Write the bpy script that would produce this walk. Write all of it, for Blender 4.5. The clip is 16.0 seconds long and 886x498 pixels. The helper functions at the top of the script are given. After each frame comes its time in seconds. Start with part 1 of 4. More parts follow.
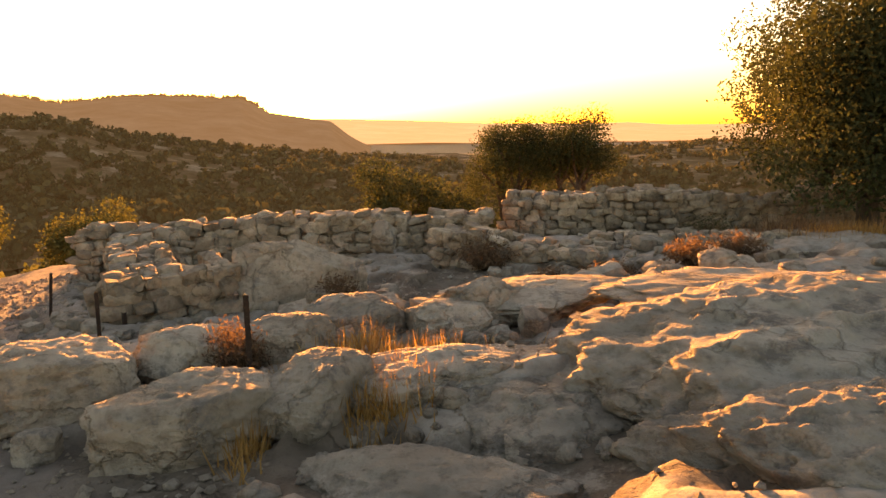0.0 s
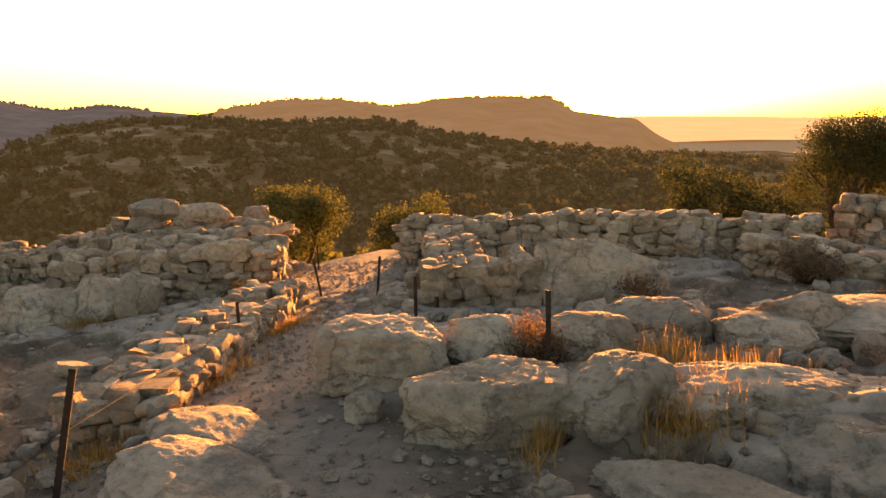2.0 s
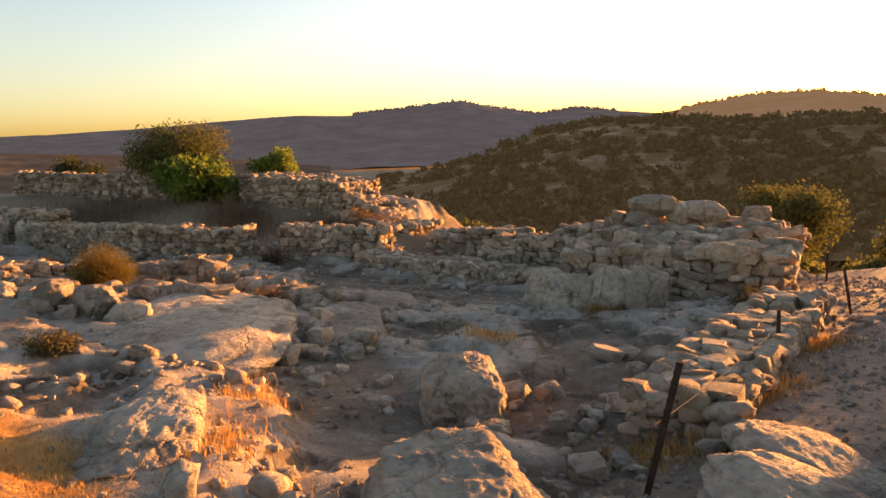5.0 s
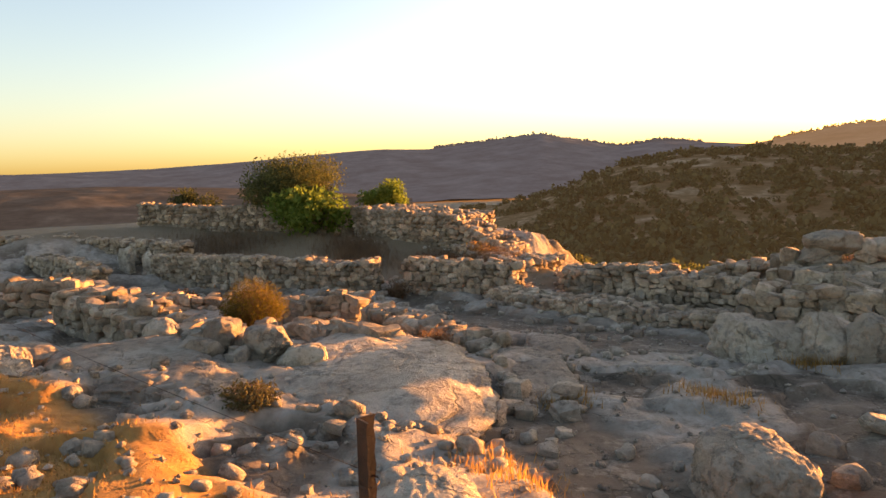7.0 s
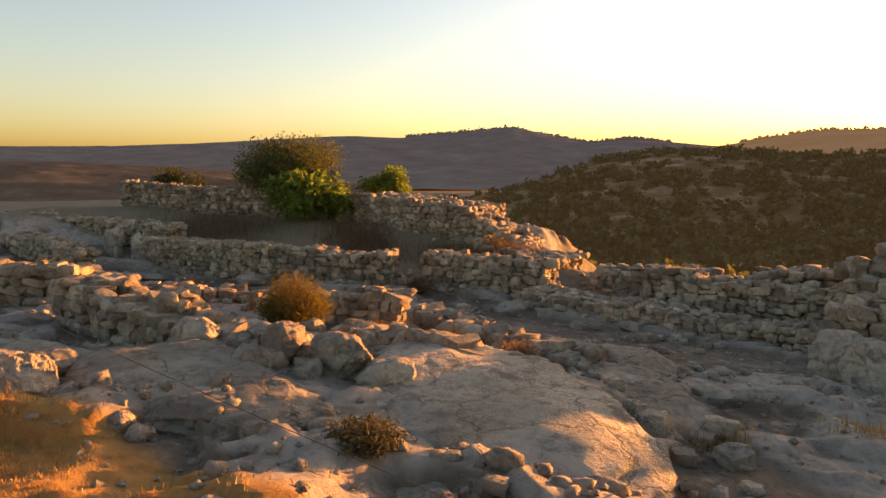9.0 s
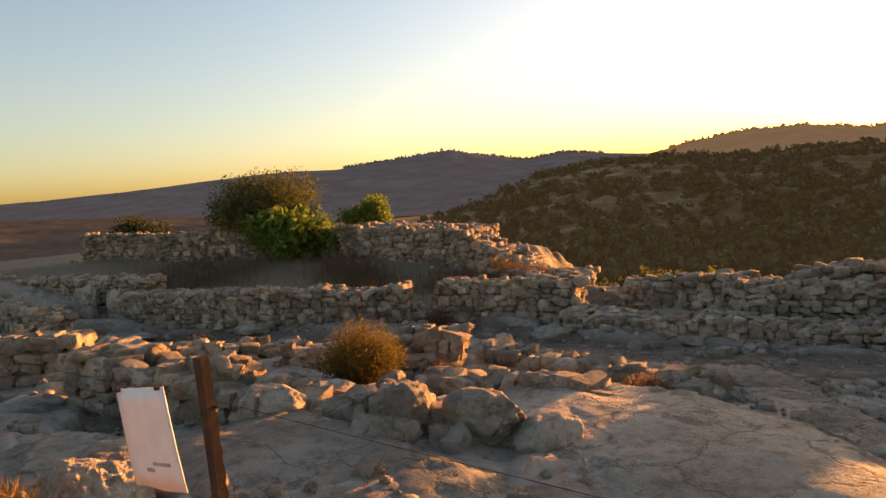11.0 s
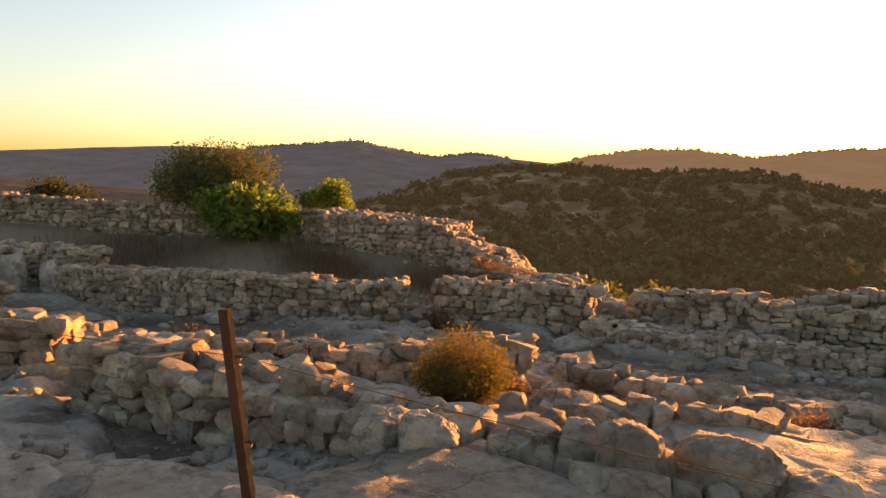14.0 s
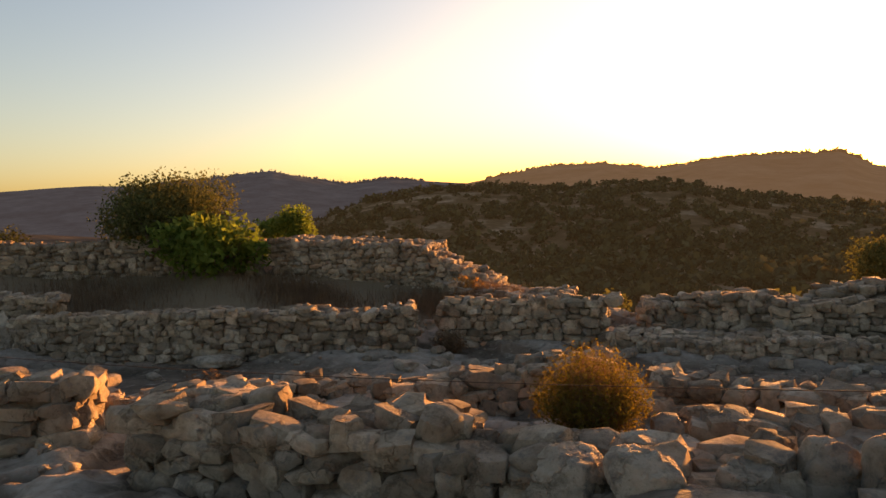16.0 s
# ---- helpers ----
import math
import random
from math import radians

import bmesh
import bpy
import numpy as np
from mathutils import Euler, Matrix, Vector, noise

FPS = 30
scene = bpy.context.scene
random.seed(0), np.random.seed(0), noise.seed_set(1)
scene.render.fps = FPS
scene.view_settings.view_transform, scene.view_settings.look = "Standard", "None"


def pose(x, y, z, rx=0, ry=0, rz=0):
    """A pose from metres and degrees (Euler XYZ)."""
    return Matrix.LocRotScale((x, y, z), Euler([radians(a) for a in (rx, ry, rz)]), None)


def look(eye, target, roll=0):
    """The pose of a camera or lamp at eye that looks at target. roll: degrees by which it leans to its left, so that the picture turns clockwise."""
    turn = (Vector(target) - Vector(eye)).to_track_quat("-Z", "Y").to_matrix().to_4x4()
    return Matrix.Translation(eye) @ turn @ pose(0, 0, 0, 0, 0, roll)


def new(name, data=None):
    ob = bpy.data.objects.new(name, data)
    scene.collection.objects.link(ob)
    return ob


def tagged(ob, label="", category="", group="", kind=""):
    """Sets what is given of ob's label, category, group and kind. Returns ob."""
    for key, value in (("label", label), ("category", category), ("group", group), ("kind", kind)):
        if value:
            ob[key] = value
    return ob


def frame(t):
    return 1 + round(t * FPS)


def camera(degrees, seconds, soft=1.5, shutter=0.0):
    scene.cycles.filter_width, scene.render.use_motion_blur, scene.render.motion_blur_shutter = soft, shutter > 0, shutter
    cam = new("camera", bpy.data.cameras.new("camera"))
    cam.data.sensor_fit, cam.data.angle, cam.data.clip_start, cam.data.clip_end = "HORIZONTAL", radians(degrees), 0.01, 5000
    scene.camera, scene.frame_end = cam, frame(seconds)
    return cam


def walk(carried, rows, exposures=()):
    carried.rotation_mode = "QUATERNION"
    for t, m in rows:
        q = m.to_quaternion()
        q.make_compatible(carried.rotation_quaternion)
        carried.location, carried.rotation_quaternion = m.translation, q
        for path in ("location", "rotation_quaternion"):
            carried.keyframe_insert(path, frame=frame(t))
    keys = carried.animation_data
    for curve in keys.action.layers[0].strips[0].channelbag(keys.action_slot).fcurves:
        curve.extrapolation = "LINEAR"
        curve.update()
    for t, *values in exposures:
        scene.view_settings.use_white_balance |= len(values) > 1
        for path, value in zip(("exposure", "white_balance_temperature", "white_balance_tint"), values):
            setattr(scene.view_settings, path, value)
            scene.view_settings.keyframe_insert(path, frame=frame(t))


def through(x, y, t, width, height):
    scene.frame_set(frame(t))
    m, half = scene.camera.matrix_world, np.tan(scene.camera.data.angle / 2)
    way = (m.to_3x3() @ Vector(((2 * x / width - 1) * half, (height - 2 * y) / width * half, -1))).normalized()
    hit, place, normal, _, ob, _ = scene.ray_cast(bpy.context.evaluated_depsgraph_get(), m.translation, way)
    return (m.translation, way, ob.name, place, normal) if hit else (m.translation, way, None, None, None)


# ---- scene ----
cam = camera(65.1, 16.0)
PATH = [
    (0, (-0.073, 0.529, 1.38), (-0.088, 2.499, 1.041), -0.8),
    (0.5, (-0.071, 0.55, 1.374), (-0.346, 2.501, 1.033), -1.1),
    (1, (-0.092, 0.544, 1.378), (-0.588, 2.452, 1.045), -1.4),
    (1.5, (-0.12, 0.555, 1.376), (-0.822, 2.399, 1.051), -1.6),
    (2, (-0.131, 0.551, 1.38), (-0.961, 2.341, 1.052), -1.5),
    (2.5, (-0.158, 0.599, 1.369), (-1.148, 2.306, 1.039), -1.6),
    (3, (-0.214, 0.585, 1.374), (-1.438, 2.134, 1.056), -1.5),
    (3.5, (-0.309, 0.491, 1.397), (-1.635, 1.964, 1.13), -0.0),
    (4, (-0.458, 0.371, 1.4), (-1.913, 1.72, 1.149), -0.9),
    (4.5, (-0.577, 0.245, 1.4), (-2.186, 1.396, 1.106), 0.7),
    (5, (-0.921, 0.158, 1.374), (-2.656, 1.109, 1.081), -2.2),
    (5.2, (-0.928, 0.037, 1.415), (-2.686, 0.946, 1.125), -1.1),
    (7.3, (-2.647, -0.726, 1.385), (-4.495, 0.015, 1.194), -2.4),
    (7.5, (-2.812, -0.774, 1.362), (-4.663, -0.041, 1.169), -2.3),
    (8, (-3.231, -0.95, 1.371), (-5.093, -0.245, 1.185), -2.5),
    (8.5, (-3.696, -1.245, 1.391), (-5.552, -0.513, 1.242), -0.2),
    (9, (-4.133, -1.442, 1.385), (-5.935, -0.603, 1.162), -0.0),
    (9.2, (-4.343, -1.569, 1.395), (-6.162, -0.758, 1.21), -1.0),
    (11.3, (-6.135, -2.564, 1.389), (-7.857, -1.56, 1.22), -4.7),
    (11.5, (-6.271, -2.685, 1.412), (-7.98, -1.663, 1.231), -4.2),
    (12, (-6.569, -2.955, 1.427), (-8.26, -1.902, 1.252), -1.5),
    (12.5, (-6.991, -3.109, 1.423), (-8.677, -2.047, 1.241), -4.4),
    (13, (-7.377, -3.296, 1.414), (-8.955, -2.08, 1.232), -3.5),
    (13.5, (-7.78, -3.467, 1.426), (-9.344, -2.247, 1.169), -1.9),
    (14, (-8.276, -3.609, 1.389), (-9.851, -2.39, 1.207), 0.6),
    (14.4, (-8.648, -3.799, 1.338), (-10.072, -2.403, 1.182), -0.8),
    (14.5, (-8.714, -3.869, 1.345), (-10.14, -2.474, 1.194), 1.0),
    (15, (-9.093, -4.347, 1.418), (-10.577, -3.013, 1.288), -6.4),
    (15.5, (-9.609, -4.337, 1.317), (-11.016, -2.919, 1.215), -2.6),
    (16, (-10.051, -4.413, 1.268), (-11.477, -3.016, 1.149), -2.8),
]
walk(cam, [(t, look(eye, target, roll)) for t, eye, target, roll in PATH],
     [(0, 2.75, 12300, 31), (3, 2.7, 12000, 31), (5, 2.4, 8900, 27), (7.5, 2.65, 8900, 27), (8.5, 2.35, 8600, 26), (9, 2.2, 9400, 27), (11.5, 2.05, 8700, 26),
      (12.5, 2.1, 8700, 26), (13.5, 2.45, 9400, 27), (14.5, 2.3, 9100, 27), (15, 2.05, 9000, 28), (16, 1.75, 9300, 28)])

SUN_YAW, SUN_UP = 12.8, 2.4

# ---- world, sun, exposure ----
world = bpy.data.worlds.new("evening_sky")
scene.world = world
world.use_nodes = True
wn = world.node_tree.nodes
sky = wn.new("ShaderNodeTexSky")
sky.sky_type = "NISHITA"
sky.sun_disc = False
sky.sun_elevation = radians(3.2)
sky.sun_rotation = radians(-SUN_YAW)
sky.altitude, sky.air_density, sky.dust_density, sky.ozone_density = 300, 1.0, 2.05, 2.2
wn["Background"].inputs["Strength"].default_value = 0.145
world.node_tree.links.new(sky.outputs[0], wn["Background"].inputs["Color"])

sun = new("sun", bpy.data.lights.new("sun", "SUN"))
sun.data.energy, sun.data.angle, sun.data.color = 4.5, radians(0.6), (1.0, 0.5, 0.17)
a_yaw, a_up = radians(SUN_YAW), radians(SUN_UP)
sun_dir = Vector((-math.sin(a_yaw) * math.cos(a_up), math.cos(a_yaw) * math.cos(a_up), math.sin(a_up)))
sun.matrix_world = look(sun_dir * 100, (0, 0, 0))


# ---- noise ----
def lattice(ix, iy, iz, seed):
    n = (ix * 374761393 + iy * 668265263 + iz * 1274126177 + seed * 974711) & 0x7FFFFFFF
    n = ((n ^ (n >> 13)) * 1274126177) & 0x7FFFFFFF
    n = ((n ^ (n >> 16)) * 668265263) & 0x7FFFFFFF
    return (n % 65536) / 32767.5 - 1.0


def vnoise(p, seed=0):
    p = np.asarray(p, float)
    i = np.floor(p).astype(np.int64)
    f = p - i
    f = f * f * (3 - 2 * f)
    out = 0
    for dx in (0, 1):
        for dy in (0, 1):
            for dz in (0, 1):
                w = (f[:, 0] if dx else 1 - f[:, 0]) * (f[:, 1] if dy else 1 - f[:, 1]) * (f[:, 2] if dz else 1 - f[:, 2])
                out = out + w * lattice(i[:, 0] + dx, i[:, 1] + dy, i[:, 2] + dz, seed)
    return out


def fbm(p, octaves=4, seed=0):
    out, amp = 0, 1.0
    for k in range(octaves):
        out = out + amp * vnoise(np.asarray(p) * 2.03 ** k + 17.3 * k, seed + k)
        amp *= 0.5
    return out / 1.6


def ridged(p, octaves=4, seed=0):
    out, amp = 0, 1.0
    for k in range(octaves):
        out = out + amp * (1 - 2 * np.abs(vnoise(np.asarray(p) * 2.1 ** k + 9.1 * k, seed + k)))
        amp *= 0.5
    return out / 1.8


def step(a, b, x):
    t = np.clip((x - a) / (b - a), 0, 1)
    return t * t * (3 - 2 * t)


# ---- materials ----
def ramp(nt, fac, stops):
    r = nt.nodes.new("ShaderNodeValToRGB")
    while len(r.color_ramp.elements) < len(stops):
        r.color_ramp.elements.new(0.5)
    for e, (pos, col) in zip(r.color_ramp.elements, stops):
        e.position, e.color = pos, (*col, 1)
    nt.links.new(fac, r.inputs["Fac"])
    return r.outputs["Color"]


def tex(nt, scale, detail=6, rough=0.6, kind="ShaderNodeTexNoise"):
    n = nt.nodes.new(kind)
    n.inputs["Scale"].default_value = scale
    if kind == "ShaderNodeTexNoise":
        n.inputs["Detail"].default_value, n.inputs["Roughness"].default_value = detail, rough
    g = nt.nodes.new("ShaderNodeNewGeometry")
    nt.links.new(g.outputs["Position"], n.inputs["Vector"])
    return n


def mix(nt, fac, a, b, mode="MIX"):
    m = nt.nodes.new("ShaderNodeMix")
    m.data_type, m.blend_type = "RGBA", mode
    for sock, val in ((m.inputs[0], fac), (m.inputs[6], a), (m.inputs[7], b)):
        if isinstance(val, (int, float)):
            sock.default_value = val
        elif isinstance(val, tuple):
            sock.default_value = (*val, 1)
        else:
            nt.links.new(val, sock)
    return m.outputs[2]


def rough_material(name, dark, mid, light, big=0.9, fine=14.0, bump=0.5, rough=0.9, spots=None, vary=0.25, dist=0.03):
    """A weathered mineral surface: large patches, fine grain, relief, pits, a difference from piece to piece."""
    m = bpy.data.materials.new(name)
    m.use_nodes = True
    nt = m.node_tree
    bsdf = nt.nodes["Principled BSDF"]
    n1, n2, n3 = tex(nt, big, 5), tex(nt, fine, 8, 0.7), tex(nt, fine * 4.5, 4, 0.7)
    col = ramp(nt, n1.outputs["Fac"], [(0.3, dark), (0.5, mid), (0.72, light)])
    grain = ramp(nt, n2.outputs["Fac"], [(0.3, (0.5, 0.48, 0.45)), (0.5, (0.95, 0.95, 0.95)), (0.75, (1.15, 1.14, 1.12))])
    col = mix(nt, 0.9, col, grain, "MULTIPLY")
    pits = tex(nt, fine * 2.2, kind="ShaderNodeTexVoronoi")
    pit = ramp(nt, pits.outputs["Distance"], [(0.05, (0.45, 0.42, 0.38)), (0.22, (1, 1, 1))])
    some = tex(nt, fine * 0.5, 3)
    col = mix(nt, ramp(nt, some.outputs["Fac"], [(0.45, (0, 0, 0)), (0.6, (0.8, 0.8, 0.8))]), col, mix(nt, 1.0, col, pit, "MULTIPLY"))
    cracks = tex(nt, fine * 0.13, kind="ShaderNodeTexVoronoi")
    cracks.feature = "DISTANCE_TO_EDGE"
    warp = tex(nt, fine * 0.3, 5, 0.65)
    geo = nt.nodes.new("ShaderNodeNewGeometry")
    bent = nt.nodes.new("ShaderNodeVectorMath")
    bent.operation = "MULTIPLY_ADD"
    bent.inputs[1].default_value = (5.0 / fine,) * 3
    nt.links.new(warp.outputs["Color"], bent.inputs[0])
    nt.links.new(geo.outputs["Position"], bent.inputs[2])
    nt.links.new(bent.outputs[0], cracks.inputs["Vector"])
    crack = ramp(nt, cracks.outputs["Distance"], [(0.0, (0, 0, 0)), (0.025, (1, 1, 1))])
    col = mix(nt, 0.55, col, mix(nt, crack, (0.5, 0.45, 0.4), (1.0, 1.0, 1.0)), "MULTIPLY")
    if spots:
        v = tex(nt, fine * 0.35, 6, 0.75)
        mask = ramp(nt, v.outputs["Fac"], [(0.54, (0, 0, 0)), (0.64, (1, 1, 1))])
        col = mix(nt, mask, col, spots)
    info = nt.nodes.new("ShaderNodeObjectInfo")
    per = ramp(nt, info.outputs["Random"], [(0.0, (1 - vary,) * 3), (0.6, (1, 0.99, 0.97)), (1.0, (1 + vary * 0.5, 1 + vary * 0.45, 1 + vary * 0.38))])
    col = mix(nt, 1.0, col, per, "MULTIPLY")
    nt.links.new(col, bsdf.inputs["Base Color"])
    bsdf.inputs["Roughness"].default_value = rough
    bsdf.inputs["Specular IOR Level"].default_value = 0.25
    add = nt.nodes.new("ShaderNodeMath")
    add.operation = "MULTIPLY_ADD"
    add.inputs[1].default_value = 0.35
    nt.links.new(n3.outputs["Fac"], add.inputs[0])
    nt.links.new(n2.outputs["Fac"], add.inputs[2])
    deep = nt.nodes.new("ShaderNodeMath")
    deep.operation = "MULTIPLY_ADD"
    deep.inputs[1].default_value = 0.35
    nt.links.new(crack, deep.inputs[0])
    nt.links.new(add.outputs[0], deep.inputs[2])
    b = nt.nodes.new("ShaderNodeBump")
    b.inputs["Strength"].default_value, b.inputs["Distance"].default_value = bump, dist
    nt.links.new(deep.outputs[0], b.inputs["Height"])
    nt.links.new(b.outputs["Normal"], bsdf.inputs["Normal"])
    return m


LIME = rough_material("limestone", (0.31, 0.235, 0.172), (0.475, 0.385, 0.295), (0.61, 0.52, 0.415), 1.3, 11, 0.9, spots=(0.25, 0.215, 0.18), dist=0.08)
BEDROCK = rough_material("bedrock", (0.28, 0.222, 0.172), (0.44, 0.365, 0.287), (0.57, 0.49, 0.40), 0.8, 7, 1.0, spots=(0.23, 0.19, 0.155), dist=0.10)
WALLSTONE = rough_material("wall_limestone", (0.27, 0.185, 0.12), (0.43, 0.325, 0.23), (0.58, 0.475, 0.37), 2.6, 14, 1.0, vary=0.42, spots=(0.26, 0.22, 0.18), dist=0.04)
MORTAR = rough_material("earth_fill", (0.14, 0.10, 0.07), (0.22, 0.16, 0.11), (0.30, 0.23, 0.16), 2.0, 18, 0.9)
RUST = rough_material("rusty_steel", (0.024, 0.014, 0.01), (0.042, 0.023, 0.015), (0.075, 0.038, 0.022), 9, 60, 0.4, rough=0.75, dist=0.003)
BARK = rough_material("bark", (0.05, 0.035, 0.025), (0.09, 0.065, 0.045), (0.14, 0.105, 0.08), 5, 25, 1.0)
WIRE = rough_material("wire_rust", (0.04, 0.03, 0.025), (0.07, 0.05, 0.04), (0.1, 0.075, 0.06), 9, 60, 0.1, dist=0.001)


def leaf_material(name, dark, light, through=0.35):
    m = bpy.data.materials.new(name)
    m.use_nodes = True
    nt = m.node_tree
    bsdf = nt.nodes["Principled BSDF"]
    g = nt.nodes.new("ShaderNodeNewGeometry")
    col = ramp(nt, g.outputs["Random Per Island"], [(0.0, dark), (1.0, light)])
    big = tex(nt, 1.1, 3)
    col = mix(nt, 0.6, col, ramp(nt, big.outputs["Fac"], [(0.3, (0.6, 0.6, 0.6)), (0.7, (1.2, 1.15, 1.0))]), "MULTIPLY")
    nt.links.new(col, bsdf.inputs["Base Color"])
    bsdf.inputs["Roughness"].default_value = 0.9
    bsdf.inputs["Specular IOR Level"].default_value = 0.1
    tr = nt.nodes.new("ShaderNodeBsdfTranslucent")
    nt.links.new(col, tr.inputs["Color"])
    ms = nt.nodes.new("ShaderNodeMixShader")
    ms.inputs[0].default_value = through
    nt.links.new(bsdf.outputs[0], ms.inputs[1])
    nt.links.new(tr.outputs[0], ms.inputs[2])
    nt.links.new(ms.outputs[0], nt.nodes["Material Output"].inputs["Surface"])
    return m


OLIVE = leaf_material("leaf_olive", (0.035, 0.045, 0.02), (0.09, 0.10, 0.045))
FIG = leaf_material("leaf_fig", (0.09, 0.14, 0.026), (0.21, 0.27, 0.065), 0.5)
SCRUB = leaf_material("leaf_scrub", (0.065, 0.058, 0.026), (0.14, 0.115, 0.055), 0.2)
GREEN = leaf_material("leaf_green", (0.075, 0.085, 0.03), (0.16, 0.155, 0.06), 0.35)
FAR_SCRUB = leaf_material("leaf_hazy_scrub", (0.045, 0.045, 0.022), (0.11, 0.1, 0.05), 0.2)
# weak warm-brown emission paints distance haze over the far leaves
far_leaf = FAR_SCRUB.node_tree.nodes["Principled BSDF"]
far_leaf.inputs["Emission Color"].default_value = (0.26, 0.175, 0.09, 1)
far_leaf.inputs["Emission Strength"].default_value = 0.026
STRAW = leaf_material("straw", (0.34, 0.17, 0.055), (0.58, 0.34, 0.13), 0.5)
BROOM = leaf_material("dry_broom", (0.085, 0.077, 0.02), (0.21, 0.15, 0.03), 0.5)
BROWN = leaf_material("dry_brown_thorn", (0.13, 0.075, 0.045), (0.26, 0.16, 0.10), 0.4)


def ground_material():
    m = rough_material("stony_ground", (0.105, 0.076, 0.054), (0.165, 0.12, 0.085), (0.24, 0.182, 0.135), 0.9, 9, 1.0, spots=(0.30, 0.245, 0.19), vary=0.0)
    nt = m.node_tree
    bsdf = nt.nodes["Principled BSDF"]
    base = bsdf.inputs["Base Color"].links[0].from_socket
    for attr, cols in (("gravel", [(0.3, (0.15, 0.115, 0.088)), (0.7, (0.26, 0.205, 0.165))]), ("rock", [(0.3, (0.20, 0.155, 0.118)), (0.5, (0.33, 0.27, 0.212)), (0.75, (0.46, 0.39, 0.32))]),
                       ("straw", [(0.3, (0.28, 0.125, 0.035)), (0.7, (0.46, 0.235, 0.07))]), ("wild", [(0.3, (0.15, 0.107, 0.064)), (0.62, (0.24, 0.168, 0.102)), (0.75, (0.30, 0.25, 0.19))])):
        a = nt.nodes.new("ShaderNodeAttribute")
        a.attribute_name = attr
        n = tex(nt, 0.12 if attr == "wild" else 6.0, 8, 0.65)
        base = mix(nt, a.outputs["Fac"], base, ramp(nt, n.outputs["Fac"], cols))
    nt.links.new(base, bsdf.inputs["Base Color"])
    return m


# ---- mesh helpers ----
def raw_mesh(name, verts, faces, material, smooth=False):
    me = bpy.data.meshes.new(name)
    verts, faces = np.asarray(verts, np.float32), np.asarray(faces, np.int32)
    k = faces.shape[1]
    me.vertices.add(len(verts))
    me.vertices.foreach_set("co", verts.ravel())
    me.loops.add(faces.size)
    me.loops.foreach_set("vertex_index", faces.ravel())
    me.polygons.add(len(faces))
    me.polygons.foreach_set("loop_start", np.arange(0, faces.size, k, dtype=np.int32))
    me.polygons.foreach_set("use_smooth", np.full(len(faces), smooth))
    me.update(calc_edges=True)
    me.validate()
    me.materials.append(material)
    return me


def part(name, bm, material, parent, label=""):
    me = bpy.data.meshes.new(name)
    bm.to_mesh(me)
    bm.free()
    me.materials.append(material)
    ob = new(name, me)
    ob.parent = parent
    return tagged(ob, label)


def grid_faces(nu, nv):
    i = np.arange((nu - 1) * (nv - 1))
    r, c = i // (nv - 1), i % (nv - 1)
    a = r * nv + c
    return np.stack([a, a + nv, a + nv + 1, a + 1], 1)


# ---- the lie of the land: spot heights on the ruin's floor ----
SPOTS = np.array([(0, 0, -.15), (-1.4, 3.3, -.3), (-3.4, 4.5, -.48), (-5.5, 7.6, -.95), (-7.3, 11, -1.25), (-9, 14.6, -1.55), (-2.5, 7.9, -.72), (0.5, 7.2, -.55),
                  (2.6, 5.2, -.05), (7, 14, -.45), (1.5, 12, -.7), (-4.4, 2.9, -.72), (-6, 2.6, -.85), (-9, 6, -1.25), (-14, 6.4, -1.55), (-19, 5, -1.65), (-25, .3, -1.6),
                  (-9.3, 1.3, -.72), (-12, .6, -.75), (-12.5, -1.6, -.85), (-17, -1, -1.1), (-17, -6, -.75), (-22, -4.5, -.9), (-26, -6, -.9), (-28.5, -3, -.8), (-27, -9, -.8), (-33, -8, .1), (-3, -.8, -.2), (-6.6, -2.9, -.12), (-10.2, -4.6, -.12), (-13.5, -7, 0),
                  (-22, 9.5, -1.2), (-28, 5, -.5), (-31, -4, .1), (-14, 13.5, -1.9), (3, -5, .1)])


def bowl(r):
    return np.sqrt(r * r + 0.6)


K = bowl(np.hypot(SPOTS[:, None, 0] - SPOTS[None, :, 0], SPOTS[:, None, 1] - SPOTS[None, :, 1])) + 0.05 * np.eye(len(SPOTS))
KM = np.block([[K, np.ones((len(SPOTS), 1))], [np.ones((1, len(SPOTS))), np.zeros((1, 1))]])
W = np.linalg.solve(KM, np.append(SPOTS[:, 2], 0))


def site(x, y):
    out = np.full(np.shape(x), W[-1])
    for (sx, sy, _), w in zip(SPOTS, W):
        out = out + w * bowl(np.hypot(x - sx, y - sy))
    return out


def outside(x, y):
    """Metres beyond the ruin's rounded outline."""
    edge = (y - 9.3) * 0.965 - (x + 23) * 0.262 - 2 * np.maximum(0, x + 10.5) - 2 * np.maximum(0, -24 - x)
    return np.maximum(np.maximum(np.hypot((x + 12) / 1.6, y - 2.5) - 13.6, np.minimum(edge, 12)), 0)


def path_gap(x, y):
    """Distance from the middle of the gravel path that runs down to the gate."""
    best = np.full(np.shape(x), 99.0)
    for (ax, ay), (bx, by) in (((-2.4, 3.0), (-4.4, 5.6)), ((-4.4, 5.6), (-6.9, 10.3)), ((-6.9, 10.3), (-9.6, 16))):
        t = np.clip(((x - ax) * (bx - ax) + (y - ay) * (by - ay)) / ((bx - ax) ** 2 + (by - ay) ** 2), 0, 1)
        best = np.minimum(best, np.hypot(x - ax - t * (bx - ax), y - ay - t * (by - ay)))
    return best


